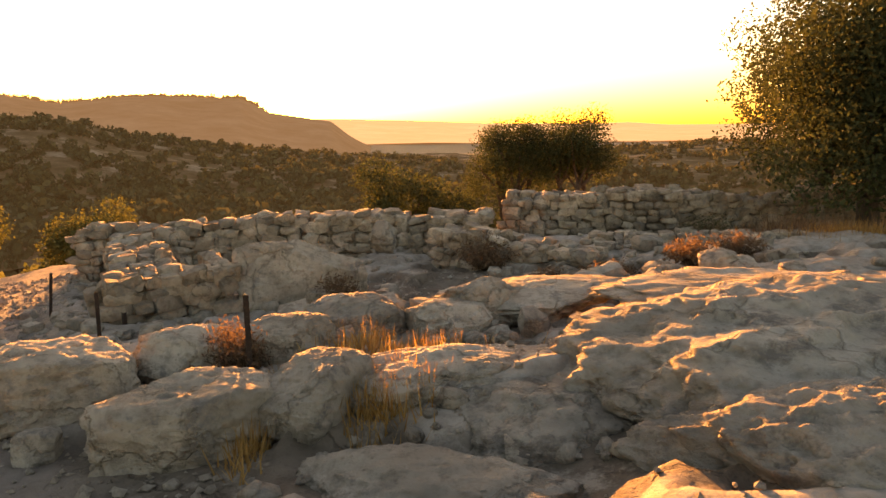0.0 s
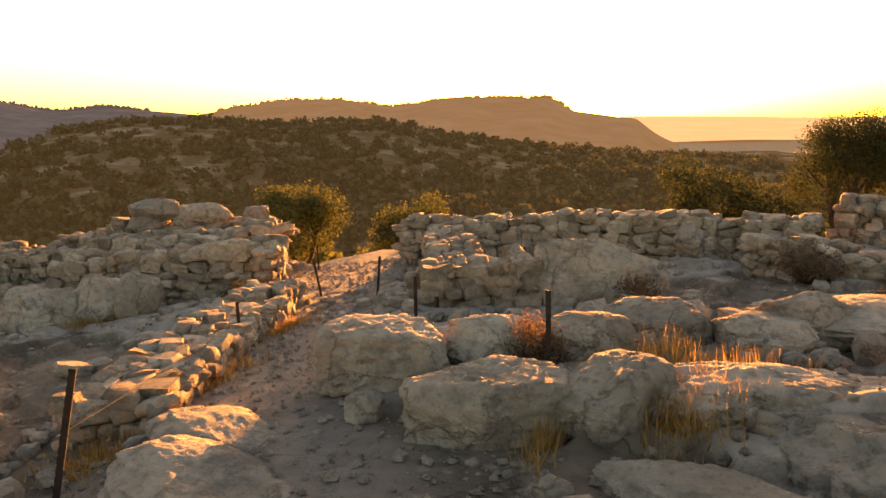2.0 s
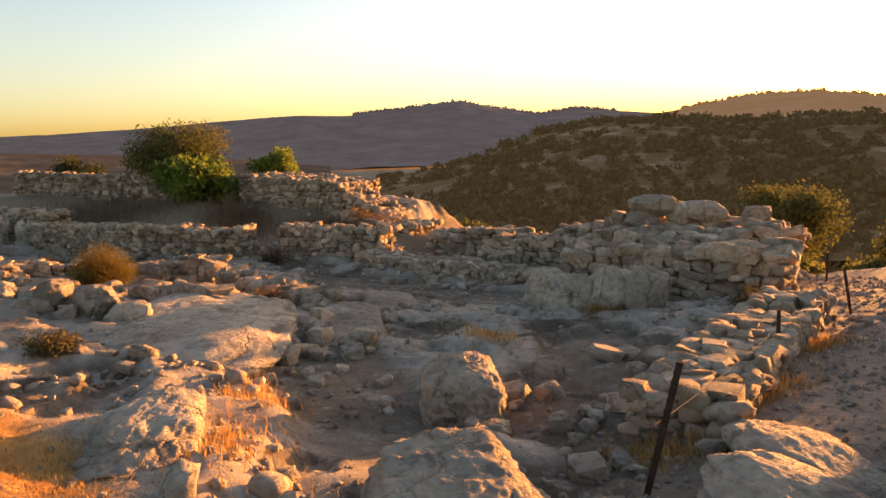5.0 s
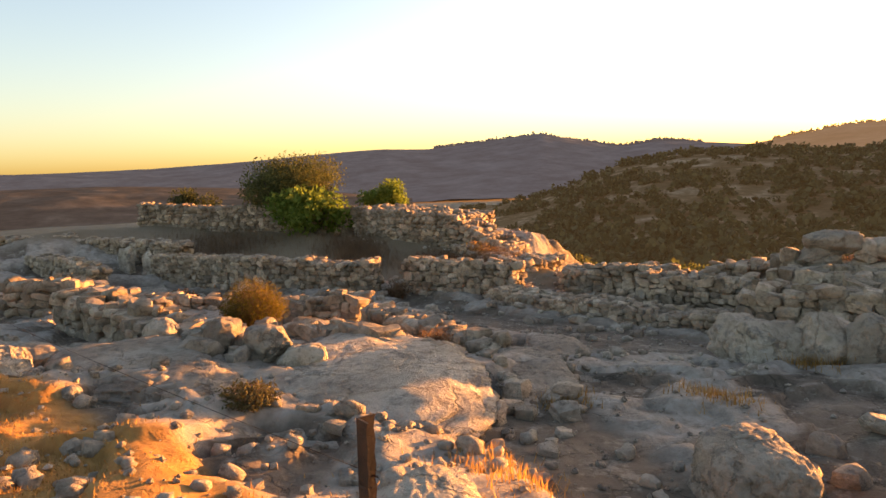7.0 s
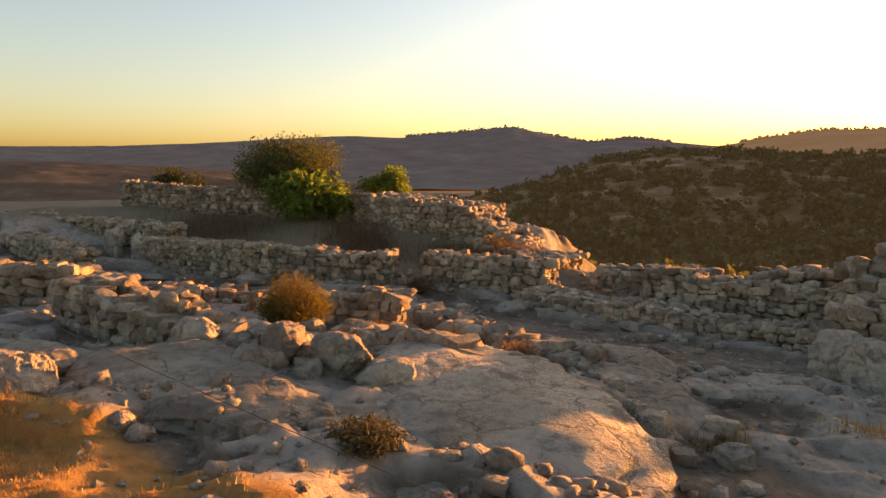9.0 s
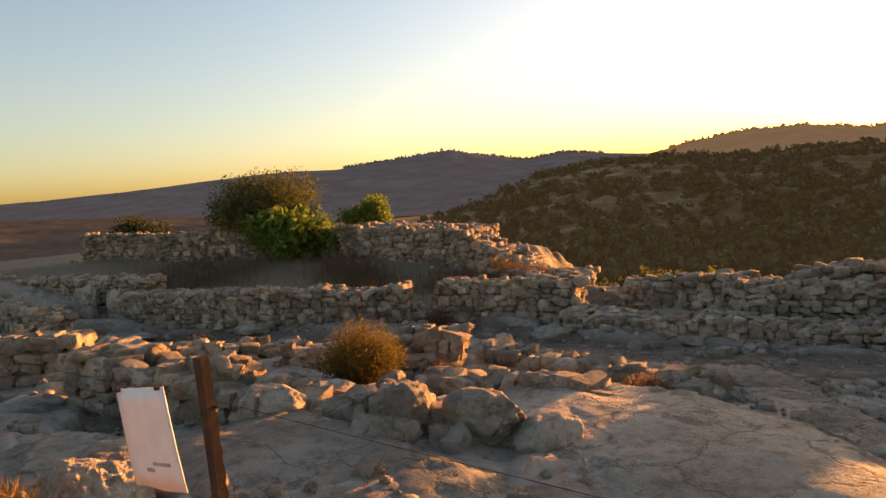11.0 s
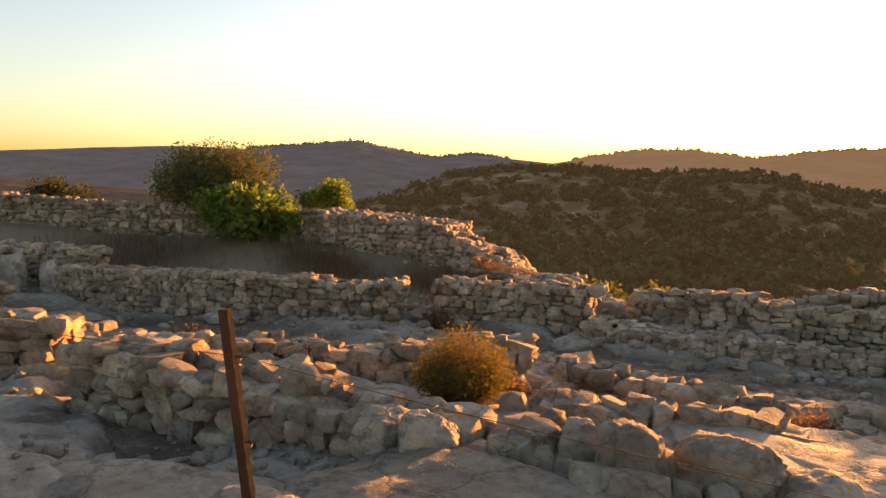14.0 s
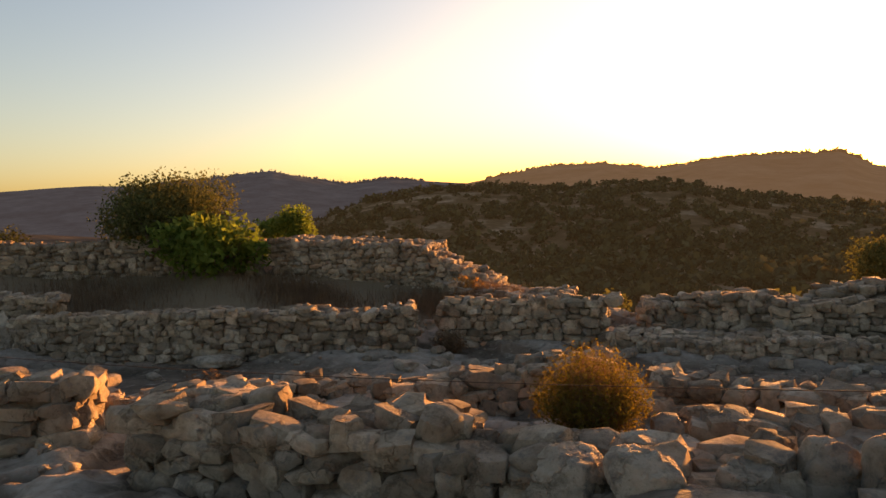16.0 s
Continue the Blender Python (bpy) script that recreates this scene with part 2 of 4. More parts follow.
def slope_gap(x, y):
    """Distance from the weedy slope at the foot of the terrace wall."""
    t = np.clip(((x + 32) * 10.5 + (y + 1) * 10) / (10.5 ** 2 + 10 ** 2), 0, 1)
    u = np.clip((y + 11) / 10, 0, 1)
    return np.minimum(np.hypot(x + 32 - t * 10.5, y + 1 - t * 10), np.hypot(x + 33.5 - 1.5 * u, y + 11 - 10 * u))


def walk_gap(x, y):
    """Distance from the trodden way along the top of the bank."""
    t = np.clip(((x + 0) * -10.5 + (y - 0.3) * -4.9) / (10.5 ** 2 + 4.9 ** 2), 0, 1.4)
    return np.hypot(x + t * 10.5, y - 0.3 + t * 4.9)


def earth(x, y):
    """1 on the trodden earth of the courtyard and the yards."""
    out = np.zeros(np.shape(x))
    for cx, cy, ex, ey, turn in ((-12.6, 6.4, 4.2, 1.3, 0.25), (-6.8, 2.3, 2.4, 0.7, -0.2), (-22.5, 0.0, 4.5, 1.6, 0.7), (-14.8, -0.2, 1.6, 0.9, 0.5)):
        u, v = (x - cx) * math.cos(turn) + (y - cy) * math.sin(turn), (y - cy) * math.cos(turn) - (x - cx) * math.sin(turn)
        out = np.maximum(out, 1 - step(0.75, 1.15, np.hypot(u / ex, v / ey)))
    return out


def height(x, y):
    x, y = np.asarray(x, float), np.asarray(y, float)
    d = outside(x, y)
    near = 1 - step(0, 14, d)
    z = np.where(d < 14, site(np.clip(x, -40, 14), np.clip(y, -16, 24)), -1.5)
    z = near * z + (1 - near) * -1.5
    z = z - 2.4 * step(0, 4, d) - 13 * step(1, 70, d) - 34 * step(80, 1500, d)
    p = np.stack([x, y, 0 * x], -1).reshape(-1, 3)
    calm = (1 - step(0.7, 1.5, path_gap(x, y)) * 1.0) * 0.8
    rugged = (ridged(p * 0.9, 4, 3) * 0.09 + fbm(p * 2.6, 4, 8) * 0.05).reshape(x.shape)
    shelf = ridged(p * 0.55 + 4.0, 3, 13) + 0.35 * fbm(p * 2.2, 3, 6)
    rugged = rugged + (0.12 * step(0.1, 0.22, shelf) + 0.07 * step(0.42, 0.5, shelf)).reshape(x.shape) - 0.06
    rugged = rugged * (1 - calm) * near * step(1.0, 3.0, slope_gap(x, y)) * (1 - 0.85 * earth(x, y)) * (1 - 0.7 * (1 - step(0.5, 1.2, walk_gap(x, y))))
    rolls = (fbm(p * 0.05, 3, 4) * 1.2).reshape(x.shape) * step(8, 40, d)
    return z + rugged + rolls + calm * 0.015 * fbm(p * 5, 2, 2).reshape(x.shape)


def hz(x, y):
    return float(height(np.array([x]), np.array([y]))[0])


def axis(lo, hi, fine, far, growth=1.16):
    mid = np.arange(lo, hi + fine / 2, fine)
    s, out = fine, []
    pos = 0.0
    while pos < far:
        s *= growth
        pos += s
        out.append(pos)
    out = np.array(out)
    return np.concatenate([(lo - out)[::-1], mid, hi + out])


gx, gy = axis(-27, 5, 0.07, 4600), axis(-6.5, 13.5, 0.07, 4600)
GX, GY = np.meshgrid(gx, gy, indexing="ij")
GZ = height(GX, GY)
GROUND = ground_material()
me = raw_mesh("ground", np.stack([GX, GY, GZ], -1).reshape(-1, 3), grid_faces(len(gx), len(gy)), GROUND, True)
gp = np.stack([GX, GY, 0 * GX], -1).reshape(-1, 3)
soft = fbm(gp * 1.1, 4, 21).reshape(GX.shape)
shelf = (ridged(gp * 0.55 + 4.0, 3, 13) + 0.35 * fbm(gp * 2.2, 3, 6)).reshape(GX.shape)
masks = {"gravel": (1 - step(0.5, 1.2, path_gap(GX, GY) + 0.4 * soft)),
         "rock": step(0.2, 0.34, shelf + 0.2 * soft) * step(0.6, 1.4, path_gap(GX, GY)) * (1 - step(3, 12, outside(GX, GY))) * (1 - earth(GX, GY)),
         "straw": step(0.35, 0.75, (1 - step(1.7, 2.9, walk_gap(GX, GY))) * step(-3.5, -6, GX) + 0.28 * soft),
         "wild": np.maximum(step(0, 6, outside(GX, GY)), 1 - step(2.0, 3.2, slope_gap(GX, GY) + 0.6 * soft))}
for key, val in masks.items():
    at = me.attributes.new(key, "FLOAT", "POINT")
    at.data.foreach_set("value", np.clip(val, 0, 1).astype(np.float32).ravel())
ground = tagged(new("ground", me), "dry stony hilltop ground with bare limestone", "ground", kind="structure")

# ---- the hills around, as ranges seen from the site ----
CENTRE = np.array((-4.0, -1.0))


def hill_material(name, dark, mid, light, scale, haze_glow, haze_amount):
    m = bpy.data.materials.new(name)
    m.use_nodes = True
    nt = m.node_tree
    b = nt.nodes["Principled BSDF"]
    n = tex(nt, scale, 7, 0.7)
    nt.links.new(ramp(nt, n.outputs["Fac"], [(0.36, dark), (0.52, mid), (0.68, light)]), b.inputs["Base Color"])
    b.inputs["Roughness"].default_value = 1.0
    b.inputs["Specular IOR Level"].default_value = 0.0
    # distance haze put into the material as emission; the air itself is clear
    b.inputs["Emission Color"].default_value = (*haze_glow, 1)
    b.inputs["Emission Strength"].default_value = haze_amount
    return m


def hill_range(name, label, crest, near, far, foot, material, seed, lumps):
    """A range whose crest rises to the given angles (bearing, elevation) at the distance far; its foot lies at near."""
    bear = np.array([c[0] for c in crest], float)
    up = np.array([c[1] for c in crest], float)
    order = np.argsort(bear)
    az = np.linspace(bear.min(), bear.max(), 420)
    el = np.interp(az, bear[order], up[order])
    ker = np.hanning(9)
    el = np.convolve(np.pad(el, 4, mode="edge"), ker / ker.sum(), "valid")
    s = np.linspace(0, 1.5, 90)
    AZ, S = np.meshgrid(np.radians(az), s, indexing="ij")
    R = near + (far - near) * S
    top = 1.4 + np.tan(np.radians(el))[:, None] * far
    prof = np.where(S < 1, step(-0.15, 1.0, S), 1 - 0.8 * step(1, 1.5, S))
    X, Y = CENTRE[0] - np.sin(AZ) * R, CENTRE[1] + np.cos(AZ) * R
    p = np.stack([X, Y, 0 * X], -1).reshape(-1, 3) / (far * 0.12)
    bump = fbm(p, 5, seed).reshape(X.shape) * lumps * (0.25 + 0.75 * np.minimum(1, np.abs(S - 1) * 3))
    Z = foot + (top - foot) * prof + bump
    me = raw_mesh(name, np.stack([X, Y, Z], -1).reshape(-1, 3), grid_faces(len(az), len(s)), material, True)
    tagged(new(name, me), label, "hill", kind="structure")
    return lambda a, q: (np.interp(a, az, el), near, far, foot)


# last two values: tint and strength of the haze painted on each range
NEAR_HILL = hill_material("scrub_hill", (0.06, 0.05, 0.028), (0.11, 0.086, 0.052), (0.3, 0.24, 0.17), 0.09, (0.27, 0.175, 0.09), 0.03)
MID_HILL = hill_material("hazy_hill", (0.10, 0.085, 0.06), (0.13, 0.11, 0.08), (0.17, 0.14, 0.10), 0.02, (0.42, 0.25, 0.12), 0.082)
FAR_HILL = hill_material("haze_blue_hill", (0.03, 0.032, 0.036), (0.06, 0.062, 0.066), (0.1, 0.096, 0.096), 0.012, (0.24, 0.235, 0.265), 0.05)
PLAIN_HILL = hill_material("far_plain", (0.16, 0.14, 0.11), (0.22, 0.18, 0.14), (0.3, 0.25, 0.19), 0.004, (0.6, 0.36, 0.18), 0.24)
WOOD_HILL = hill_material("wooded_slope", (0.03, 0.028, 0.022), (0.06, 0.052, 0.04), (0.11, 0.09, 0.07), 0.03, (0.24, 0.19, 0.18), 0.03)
CREST_A = [(66, -2.6), (60, -1.7), (57.3, -0.95), (53.7, 0.55), (50, 1.2), (44.4, 1.55), (39.9, 1.28), (35.4, 0.9), (32.3, 1.15), (27.3, 0.95), (24.5, 0.0), (16.7, -1.2), (5, -2.1), (-3, -2.6), (-14, -1.7), (-22, -1.4), (-60, -1.0)]
CREST_B = [(52, -1.6), (48, 0.6), (44, 1.8), (37.2, 2.8), (32.8, 2.8), (28.5, 2.15), (24.5, 2.6), (22.4, 2.7), (16, 2.55), (13.9, 1.5), (9.1, 0.75), (7.8, -0.3), (6, -1.5)]
CREST_C = [(130, 1.3), (100.9, 1.65), (90.3, 1.75), (79.2, 2.4), (72.3, 2.72), (68.4, 2.65), (64.1, 3.0), (59.4, 3.38), (56.3, 2.7), (53.2, 2.2), (50, 2.5), (46.3, 2.1), (40, 1.4)]
CREST_E = [(140, 0.6), (101, 0.68), (94, 0.7), (86, 0.3), (76, -0.5), (70, -1.2)]
CREST_D = [(30, 0.9), (8.7, 0.95), (4.1, 0.8), (-2.7, 0.5), (-12.2, 0.3), (-14.8, 0.45), (-16.5, 0.15), (-22, 0.1), (-45, 0.3), (-90, 0.5), (-170, 0.7), (-232, 1.4)]
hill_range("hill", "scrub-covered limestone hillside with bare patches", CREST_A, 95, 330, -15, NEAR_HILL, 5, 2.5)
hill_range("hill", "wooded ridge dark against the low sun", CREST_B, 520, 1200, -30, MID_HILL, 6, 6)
hill_range("hill", "distant ridge crowned with pines, blue-grey from painted haze", CREST_C, 1300, 2600, -46, FAR_HILL, 7, 16)
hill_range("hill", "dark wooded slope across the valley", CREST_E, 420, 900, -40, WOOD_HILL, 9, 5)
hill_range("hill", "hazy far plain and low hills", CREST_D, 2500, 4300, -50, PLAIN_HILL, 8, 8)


# ---- stones, boulders and walls ----
def rock_shape(seed, levels, square, coarse, fine, cuts=16):
    """A unit rock: a rounded block with broken faces and a pitted skin."""
    bm = bmesh.new()
    bmesh.ops.create_icosphere(bm, subdivisions=levels, radius=1)
    v = np.array([p.co[:] for p in bm.verts])
    bm.verts.index_update()
    f = np.array([[q.index for q in p.verts] for p in bm.faces])
    bm.free()
    v = v / (np.sum(np.abs(v) ** square, 1) ** (1 / square))[:, None]
    rs = np.random.RandomState(seed)
    for _ in range(cuts):
        n = rs.normal(size=3)
        n /= np.linalg.norm(n)
        cut = rs.uniform(0.78, 1.05)
        over = np.maximum(v @ n - cut, 0)
        v = v - over[:, None] * n * 0.92
    n = v / np.linalg.norm(v, axis=1)[:, None]
    v = v + n * (coarse * fbm(v * 1.3 + seed * 3.7, 3, seed) + fine * ridged(v * 3.7 + seed, 5, seed + 3))[:, None]
    if levels >= 5:
        v = v - n * (0.11 * np.maximum(0, ridged(v * 1.9 + seed * 5, 2, seed + 7) - 0.62))[:, None]
        layer = v[:, 2] * 5.5 + 0.9 * fbm(v * 1.6 + seed, 3, seed + 11)
        v = v + n * (0.02 * np.sin(layer * 3.1) * (0.4 + 0.6 * vnoise(v * 2.2, seed + 13)))[:, None]
        v = v + n * (0.045 * ridged(v * 9 + seed, 4, seed + 5))[:, None]
    return v, f


def boulder(label, x, y, size, turn=0, seed=1, z=None, tilt=(0, 0), levels=6, square=3.2, sink=0.25, name="boulder", material=None, coarse=0.16, fine=0.075, category="boulder", group="", kind="", cuts=16):
    """One rock of the given length, width and height, bedded in the ground."""
    v, f = rock_shape(seed, levels, square, coarse, fine, cuts)
    me = raw_mesh(name, v * (np.array(size) / 2), f, material or LIME, True)
    ob = new(name, me)
    base = hz(x, y) if z is None else z
    ob.matrix_world = pose(x, y, base + size[2] * (0.5 - sink), tilt[0], tilt[1], turn)
    return tagged(ob, label, category, group, kind)


def stone_kind(seed, square):
    """A wall stone of 48 triangles."""
    rs = np.random.RandomState(seed)
    bm = bmesh.new()
    bmesh.ops.create_cube(bm, size=1)
    bmesh.ops.subdivide_edges(bm, edges=bm.edges[:], cuts=1, use_grid_fill=True)
    for p in bm.verts:
        q = Vector(p.co) * 2
        n = (abs(q.x) ** square + abs(q.y) ** square + abs(q.z) ** square) ** (1 / square)
        q = q / n * 0.5 * (1 + rs.uniform(-0.22, 0.17))
        p.co = q * 1.14
    for p in bm.faces:
        p.smooth = True
    for e in bm.edges:
        e.smooth = e.calc_face_angle(0) < radians(20)
    me = bpy.data.meshes.new("stone")
    bm.to_mesh(me)
    bm.free()
    me.materials.append(WALLSTONE)
    return me


STONES = [stone_kind(100 + k, 2.5 + 0.45 * (k % 4)) for k in range(20)]
STONE_DATA = []
for sm in STONES:
    co = np.zeros(len(sm.vertices) * 3)
    sm.vertices.foreach_get("co", co)
    STONE_DATA.append((co.reshape(-1, 3), np.array([p.vertices[:] for p in sm.polygons])))


def place_stones(owner, mats, rs, limit=300):
    """The first stones as pieces of their own, those past the limit joined."""
    rs.shuffle(mats)
    for m in mats[:limit]:
        ob = new("stone", STONES[rs.randint(len(STONES))])
        ob.parent = owner
        ob.matrix_basis = m
    rest = mats[limit:]
    if rest:
        vs, fs, at = [], [], 0
        for m in rest:
            co, fa = STONE_DATA[rs.randint(len(STONES))]
            a = np.array(m)
            vs.append(co @ a[:3, :3].T + a[:3, 3])
            fs.append(fa + at)
            at += len(co)
        ob = new("rubble", raw_mesh("rubble", np.concatenate(vs), np.concatenate(fs), WALLSTONE, True))
        ob.parent = owner
        tagged(ob, kind="stuff")


def rubble_wall(name, label, a, b, top, thick=0.6, size=0.17, seed=1, ragged=0.1, base=None, limit=300, back=True):
    """A drystone wall whose front runs from a to b, its top at the two heights given; the body lies to the left of a to b."""
    rs = np.random.RandomState(seed)
    a, b = np.array(a, float), np.array(b, float)
    run = np.linalg.norm(b - a)
    d = (b - a) / run
    n = np.array((-d[1], d[0]))
    yaw = math.degrees(math.atan2(d[1], d[0]))
    cols = max(3, int(run / 0.3) + 1)
    s = np.linspace(0, 1, cols)
    tops = top[0] + (top[1] - top[0]) * s + ragged * fbm(np.stack([s * run * 1.3, 0 * s + seed, 0 * s], 1), 3, seed)
    foots = np.array([min(hz(*(a + d * run * q)), hz(*(a + d * run * q + n * thick))) - 0.12 for q in s]) if base is None else np.full(cols, base)
    ins = 0.35 * size
    vs, fs = [], []
    for k, q in enumerate(s):
        qq = a + d * (ins + (run - 2 * ins) * q)
        for off in (ins, thick - ins):
            e = qq + n * off
            vs += [(*e, foots[k]), (*e, max(tops[k] - 0.5 * size, foots[k] + 0.02))]
    for k in range(cols - 1):
        i, j = 4 * k, 4 * k + 4
        fs += [(i, j, j + 1, i + 1), (j + 2, i + 2, i + 3, j + 3), (i + 1, j + 1, j + 3, i + 3)]
    e = 4 * (cols - 1)
    fs += [(0, 1, 3, 2), (e, e + 2, e + 3, e + 1)]
    wall = tagged(new(name, raw_mesh(name, vs, fs, MORTAR)), label, "wall", kind="structure")

    def top_at(q):
        return float(np.interp(q, s, tops)), float(np.interp(q, s, foots))

    mats = []

    def stone(p, z, w, dd, h, turn):
        mats.append(pose(p[0], p[1], z, rs.uniform(-13, 13), rs.uniform(-16, 16), turn + rs.uniform(-20, 20)) @ Matrix.Diagonal((w, dd, h, 1)))

    zlow, zhigh = foots.min(), tops.max()
    for side, reach in (((0, run), (1, run)) if back else ((0, run),)):
        z = zlow
        while z < zhigh:
            h = size * rs.uniform(0.5, 0.85)
            u = -rs.uniform(0, size)
            while u < reach:
                w = size * (0.75 + 1.4 * rs.rand() ** 1.6)
                hh = h * rs.uniform(0.7, 1.35)
                q = min(max((u + w / 2) / run, 0), 1)
                t, f = top_at(q)
                if z + h * 0.5 > f + 0.05 and z + h * 0.75 < t + 0.03 and u + w < reach + size * 0.7:
                    off = (ins + rs.uniform(-0.1, 0.16) * size) if side == 0 else thick - ins
                    stone(a + d * (u + w / 2) + n * off, z + h * rs.uniform(0.3, 0.7), w * 1.03, size * rs.uniform(0.8, 1.2), hh * 1.08, yaw)
                u += w
            z += h * 0.93
    for q in (0, 1):
        t, f = top_at(q)
        z = f
        while z < t - 0.05:
            h = size * rs.uniform(0.6, 1.0)
            u = ins
            while u < thick - ins:
                w = size * rs.uniform(0.8, 1.5)
                stone(a + d * (ins if q == 0 else run - ins) + n * (u + w / 2), z + h / 2, size, w, h * 1.05, yaw)
                u += w
            z += h * 0.95
    u = 0
    while u < run:
        w = size * rs.uniform(0.8, 1.8)
        v = 0.0
        while v < thick - 0.3 * size:
            dd = size * rs.uniform(0.8, 1.7)
            t, f = top_at(min((u + w / 2) / run, 1))
            if t > f + 0.12 and rs.rand() < 0.93:
                stone(a + d * (u + w / 2) + n * min(v + dd / 2, thick - 0.3 * size), t - 0.36 * size + size * rs.uniform(-0.25, 0.35), w, dd, size * rs.uniform(0.5, 1.05), yaw)
            v += dd
        u += w * 0.95
    place_stones(wall, mats, rs, limit)
    return wall


RUIN = "ruined drystone wall of weathered limestone rubble"
# by the gate
rubble_wall("wall_gate_front", RUIN + ", squared face", (-3.6, 7.55), (-2.5, 8.15), (-0.2, -0.16), 0.8, 0.22, 11, 0.05)
rubble_wall("wall_gate_side", RUIN + " beside the path", (-5.6, 11.6), (-3.75, 8.0), (-0.33, -0.22), 0.7, 0.2, 12, 0.08)
rubble_wall("wall_gate_back", RUIN + ", broken top", (-6.35, 12.1), (-2.6, 12.9), (-0.3, -0.14), 0.8, 0.24, 13, 0.12)
rubble_wall("wall_gate_back_2", RUIN + ", broken top", (-2.4, 12.7), (0.6, 12.6), (-0.1, -0.16), 0.8, 0.22, 14, 0.14)
rubble_wall("wall_room", RUIN + ", low and tumbled", (-0.3, 11.6), (1.9, 10.0), (-0.2, -0.42), 0.6, 0.2, 15, 0.12)
rubble_wall("wall_far", RUIN + " in several courses", (1.1, 14.2), (4.2, 13.6), (0.02, 0.2), 0.8, 0.22, 16, 0.1)
rubble_wall("wall_far_2", RUIN + ", low", (4.2, 13.7), (8.6, 13.9), (0.02, 0.12), 0.7, 0.2, 17, 0.1)
rubble_wall("wall_kerb", RUIN + ", one course high", (2.2, 11.6), (5.2, 10.6), (-0.36, -0.2), 0.5, 0.18, 18, 0.06)
# the stepped wall on the far side of the path
rubble_wall("wall_step_low", RUIN + " of squared blocks", (-10.9, 8.35), (-7.55, 9.6), (-0.62, -0.36), 0.9, 0.27, 21, 0.06)
rubble_wall("wall_step_mid", RUIN + " of large blocks", (-11.6, 9.6), (-8.6, 11.0), (-0.5, -0.32), 0.9, 0.27, 22, 0.1)
rubble_wall("wall_step_high", RUIN + " of large blocks", (-12.3, 10.6), (-9.8, 12.7), (-0.32, -0.46), 0.9, 0.3, 23, 0.12)
rubble_wall("wall_step_left", RUIN + ", long and low", (-15.0, 9.3), (-12.2, 10.75), (-0.93, -0.85), 0.8, 0.19, 24, 0.05)
rubble_wall("wall_behind", RUIN + ", low", (-17.6, 8.9), (-12.8, 12.0), (-1.0, -0.75), 0.7, 0.22, 25, 0.16)
rubble_wall("wall_court", RUIN + ", tumbled into the courtyard", (-16.9, 6.5), (-11.2, 8.5), (-1.22, -1.25), 0.8, 0.16, 26, 0.1)
rubble_wall("wall_path", RUIN + " along the gravel path", (-6.9, 8.4), (-4.45, 3.5), (-0.7, -0.36), 0.0 + 0.75, 0.17, 27, 0.08)
# the courtyard and what lies behind it
rubble_wall("wall_return", RUIN + " with a squared corner", (-20.4, 5.55), (-17.55, 7.35), (-0.72, -0.72), 0.7, 0.2, 31, 0.04)
rubble_wall("wall_yard", RUIN + ", slumping", (-23.2, 1.3), (-20.0, 4.4), (-0.62, -0.66), 0.7, 0.19, 32, 0.12)
rubble_wall("wall_yard_2", RUIN + ", grey", (-26.2, -0.9), (-23.2, 1.4), (-0.55, -0.58), 0.7, 0.19, 33, 0.08)
rubble_wall("wall_yard_3", RUIN + ", low and grey", (-30.5, -3.6), (-26.8, -0.2), (-0.1, -0.3), 0.7, 0.2, 34, 0.12)
rubble_wall("wall_yard_6", RUIN + ", long and grey", (-30.3, -9.6), (-30.6, -3.5), (0.1, 0.02), 0.7, 0.2, 49, 0.06)
rubble_wall("wall_yard_7", RUIN + ", one or two courses", (-25.6, -7.4), (-23.0, -5.2), (-0.55, -0.6), 0.6, 0.2, 50, 0.14)
rubble_wall("wall_yard_4", RUIN + ", low and grey", (-27.8, -4.6), (-24.4, -2.6), (-0.42, -0.6), 0.6, 0.2, 38, 0.14)
rubble_wall("wall_yard_5", RUIN + ", one or two courses", (-22.6, -3.3), (-19.4, -1.8), (-0.7, -0.8), 0.6, 0.2, 39, 0.12)
rubble_wall("wall_terrace", "restored terrace wall of packed limestone rubble", (-28.2, 6.3), (-24.3, 8.8), (0.55, 0.2), 2.6, 0.2, 35, 0.07, limit=300)
rubble_wall("wall_terrace_2", "restored terrace wall of packed limestone rubble", (-34.0, -1.3), (-28.5, 6.0), (0.95, 0.5), 0.8, 0.21, 36, 0.05, limit=300)
rubble_wall("wall_terrace_end", "tumbled end of the terrace wall", (-24.3, 8.9), (-22.6, 9.9), (0.05, -0.95), 1.4, 0.22, 37, 0.08)
rubble_wall("wall_terrace_end_2", "tumbled end of the terrace wall", (-23.2, 8.3), (-20.4, 9.6), (-0.7, -1.1), 1.5, 0.22, 48, 0.16)
# the near ruins beside the raised way
rubble_wall("wall_near", RUIN + " of big rough stones", (-15.9, -2.4), (-13.5, -1.15), (-0.27, -0.34), 0.7, 0.26, 41, 0.09)
rubble_wall("wall_near_2", RUIN + " of big rough stones", (-13.5, -1.15), (-11.5, -0.25), (-0.42, -0.5), 0.6, 0.27, 42, 0.12)
rubble_wall("wall_cell", RUIN + " catching the low sun", (-17.8, -1.9), (-17.2, 1.1), (-0.72, -0.86), 0.5, 0.2, 43, 0.08)
rubble_wall("wall_cell_2", RUIN + ", inner room", (-16.3, 0.5), (-14.5, 2.5), (-0.78, -0.62), 0.55, 0.22, 44, 0.09)
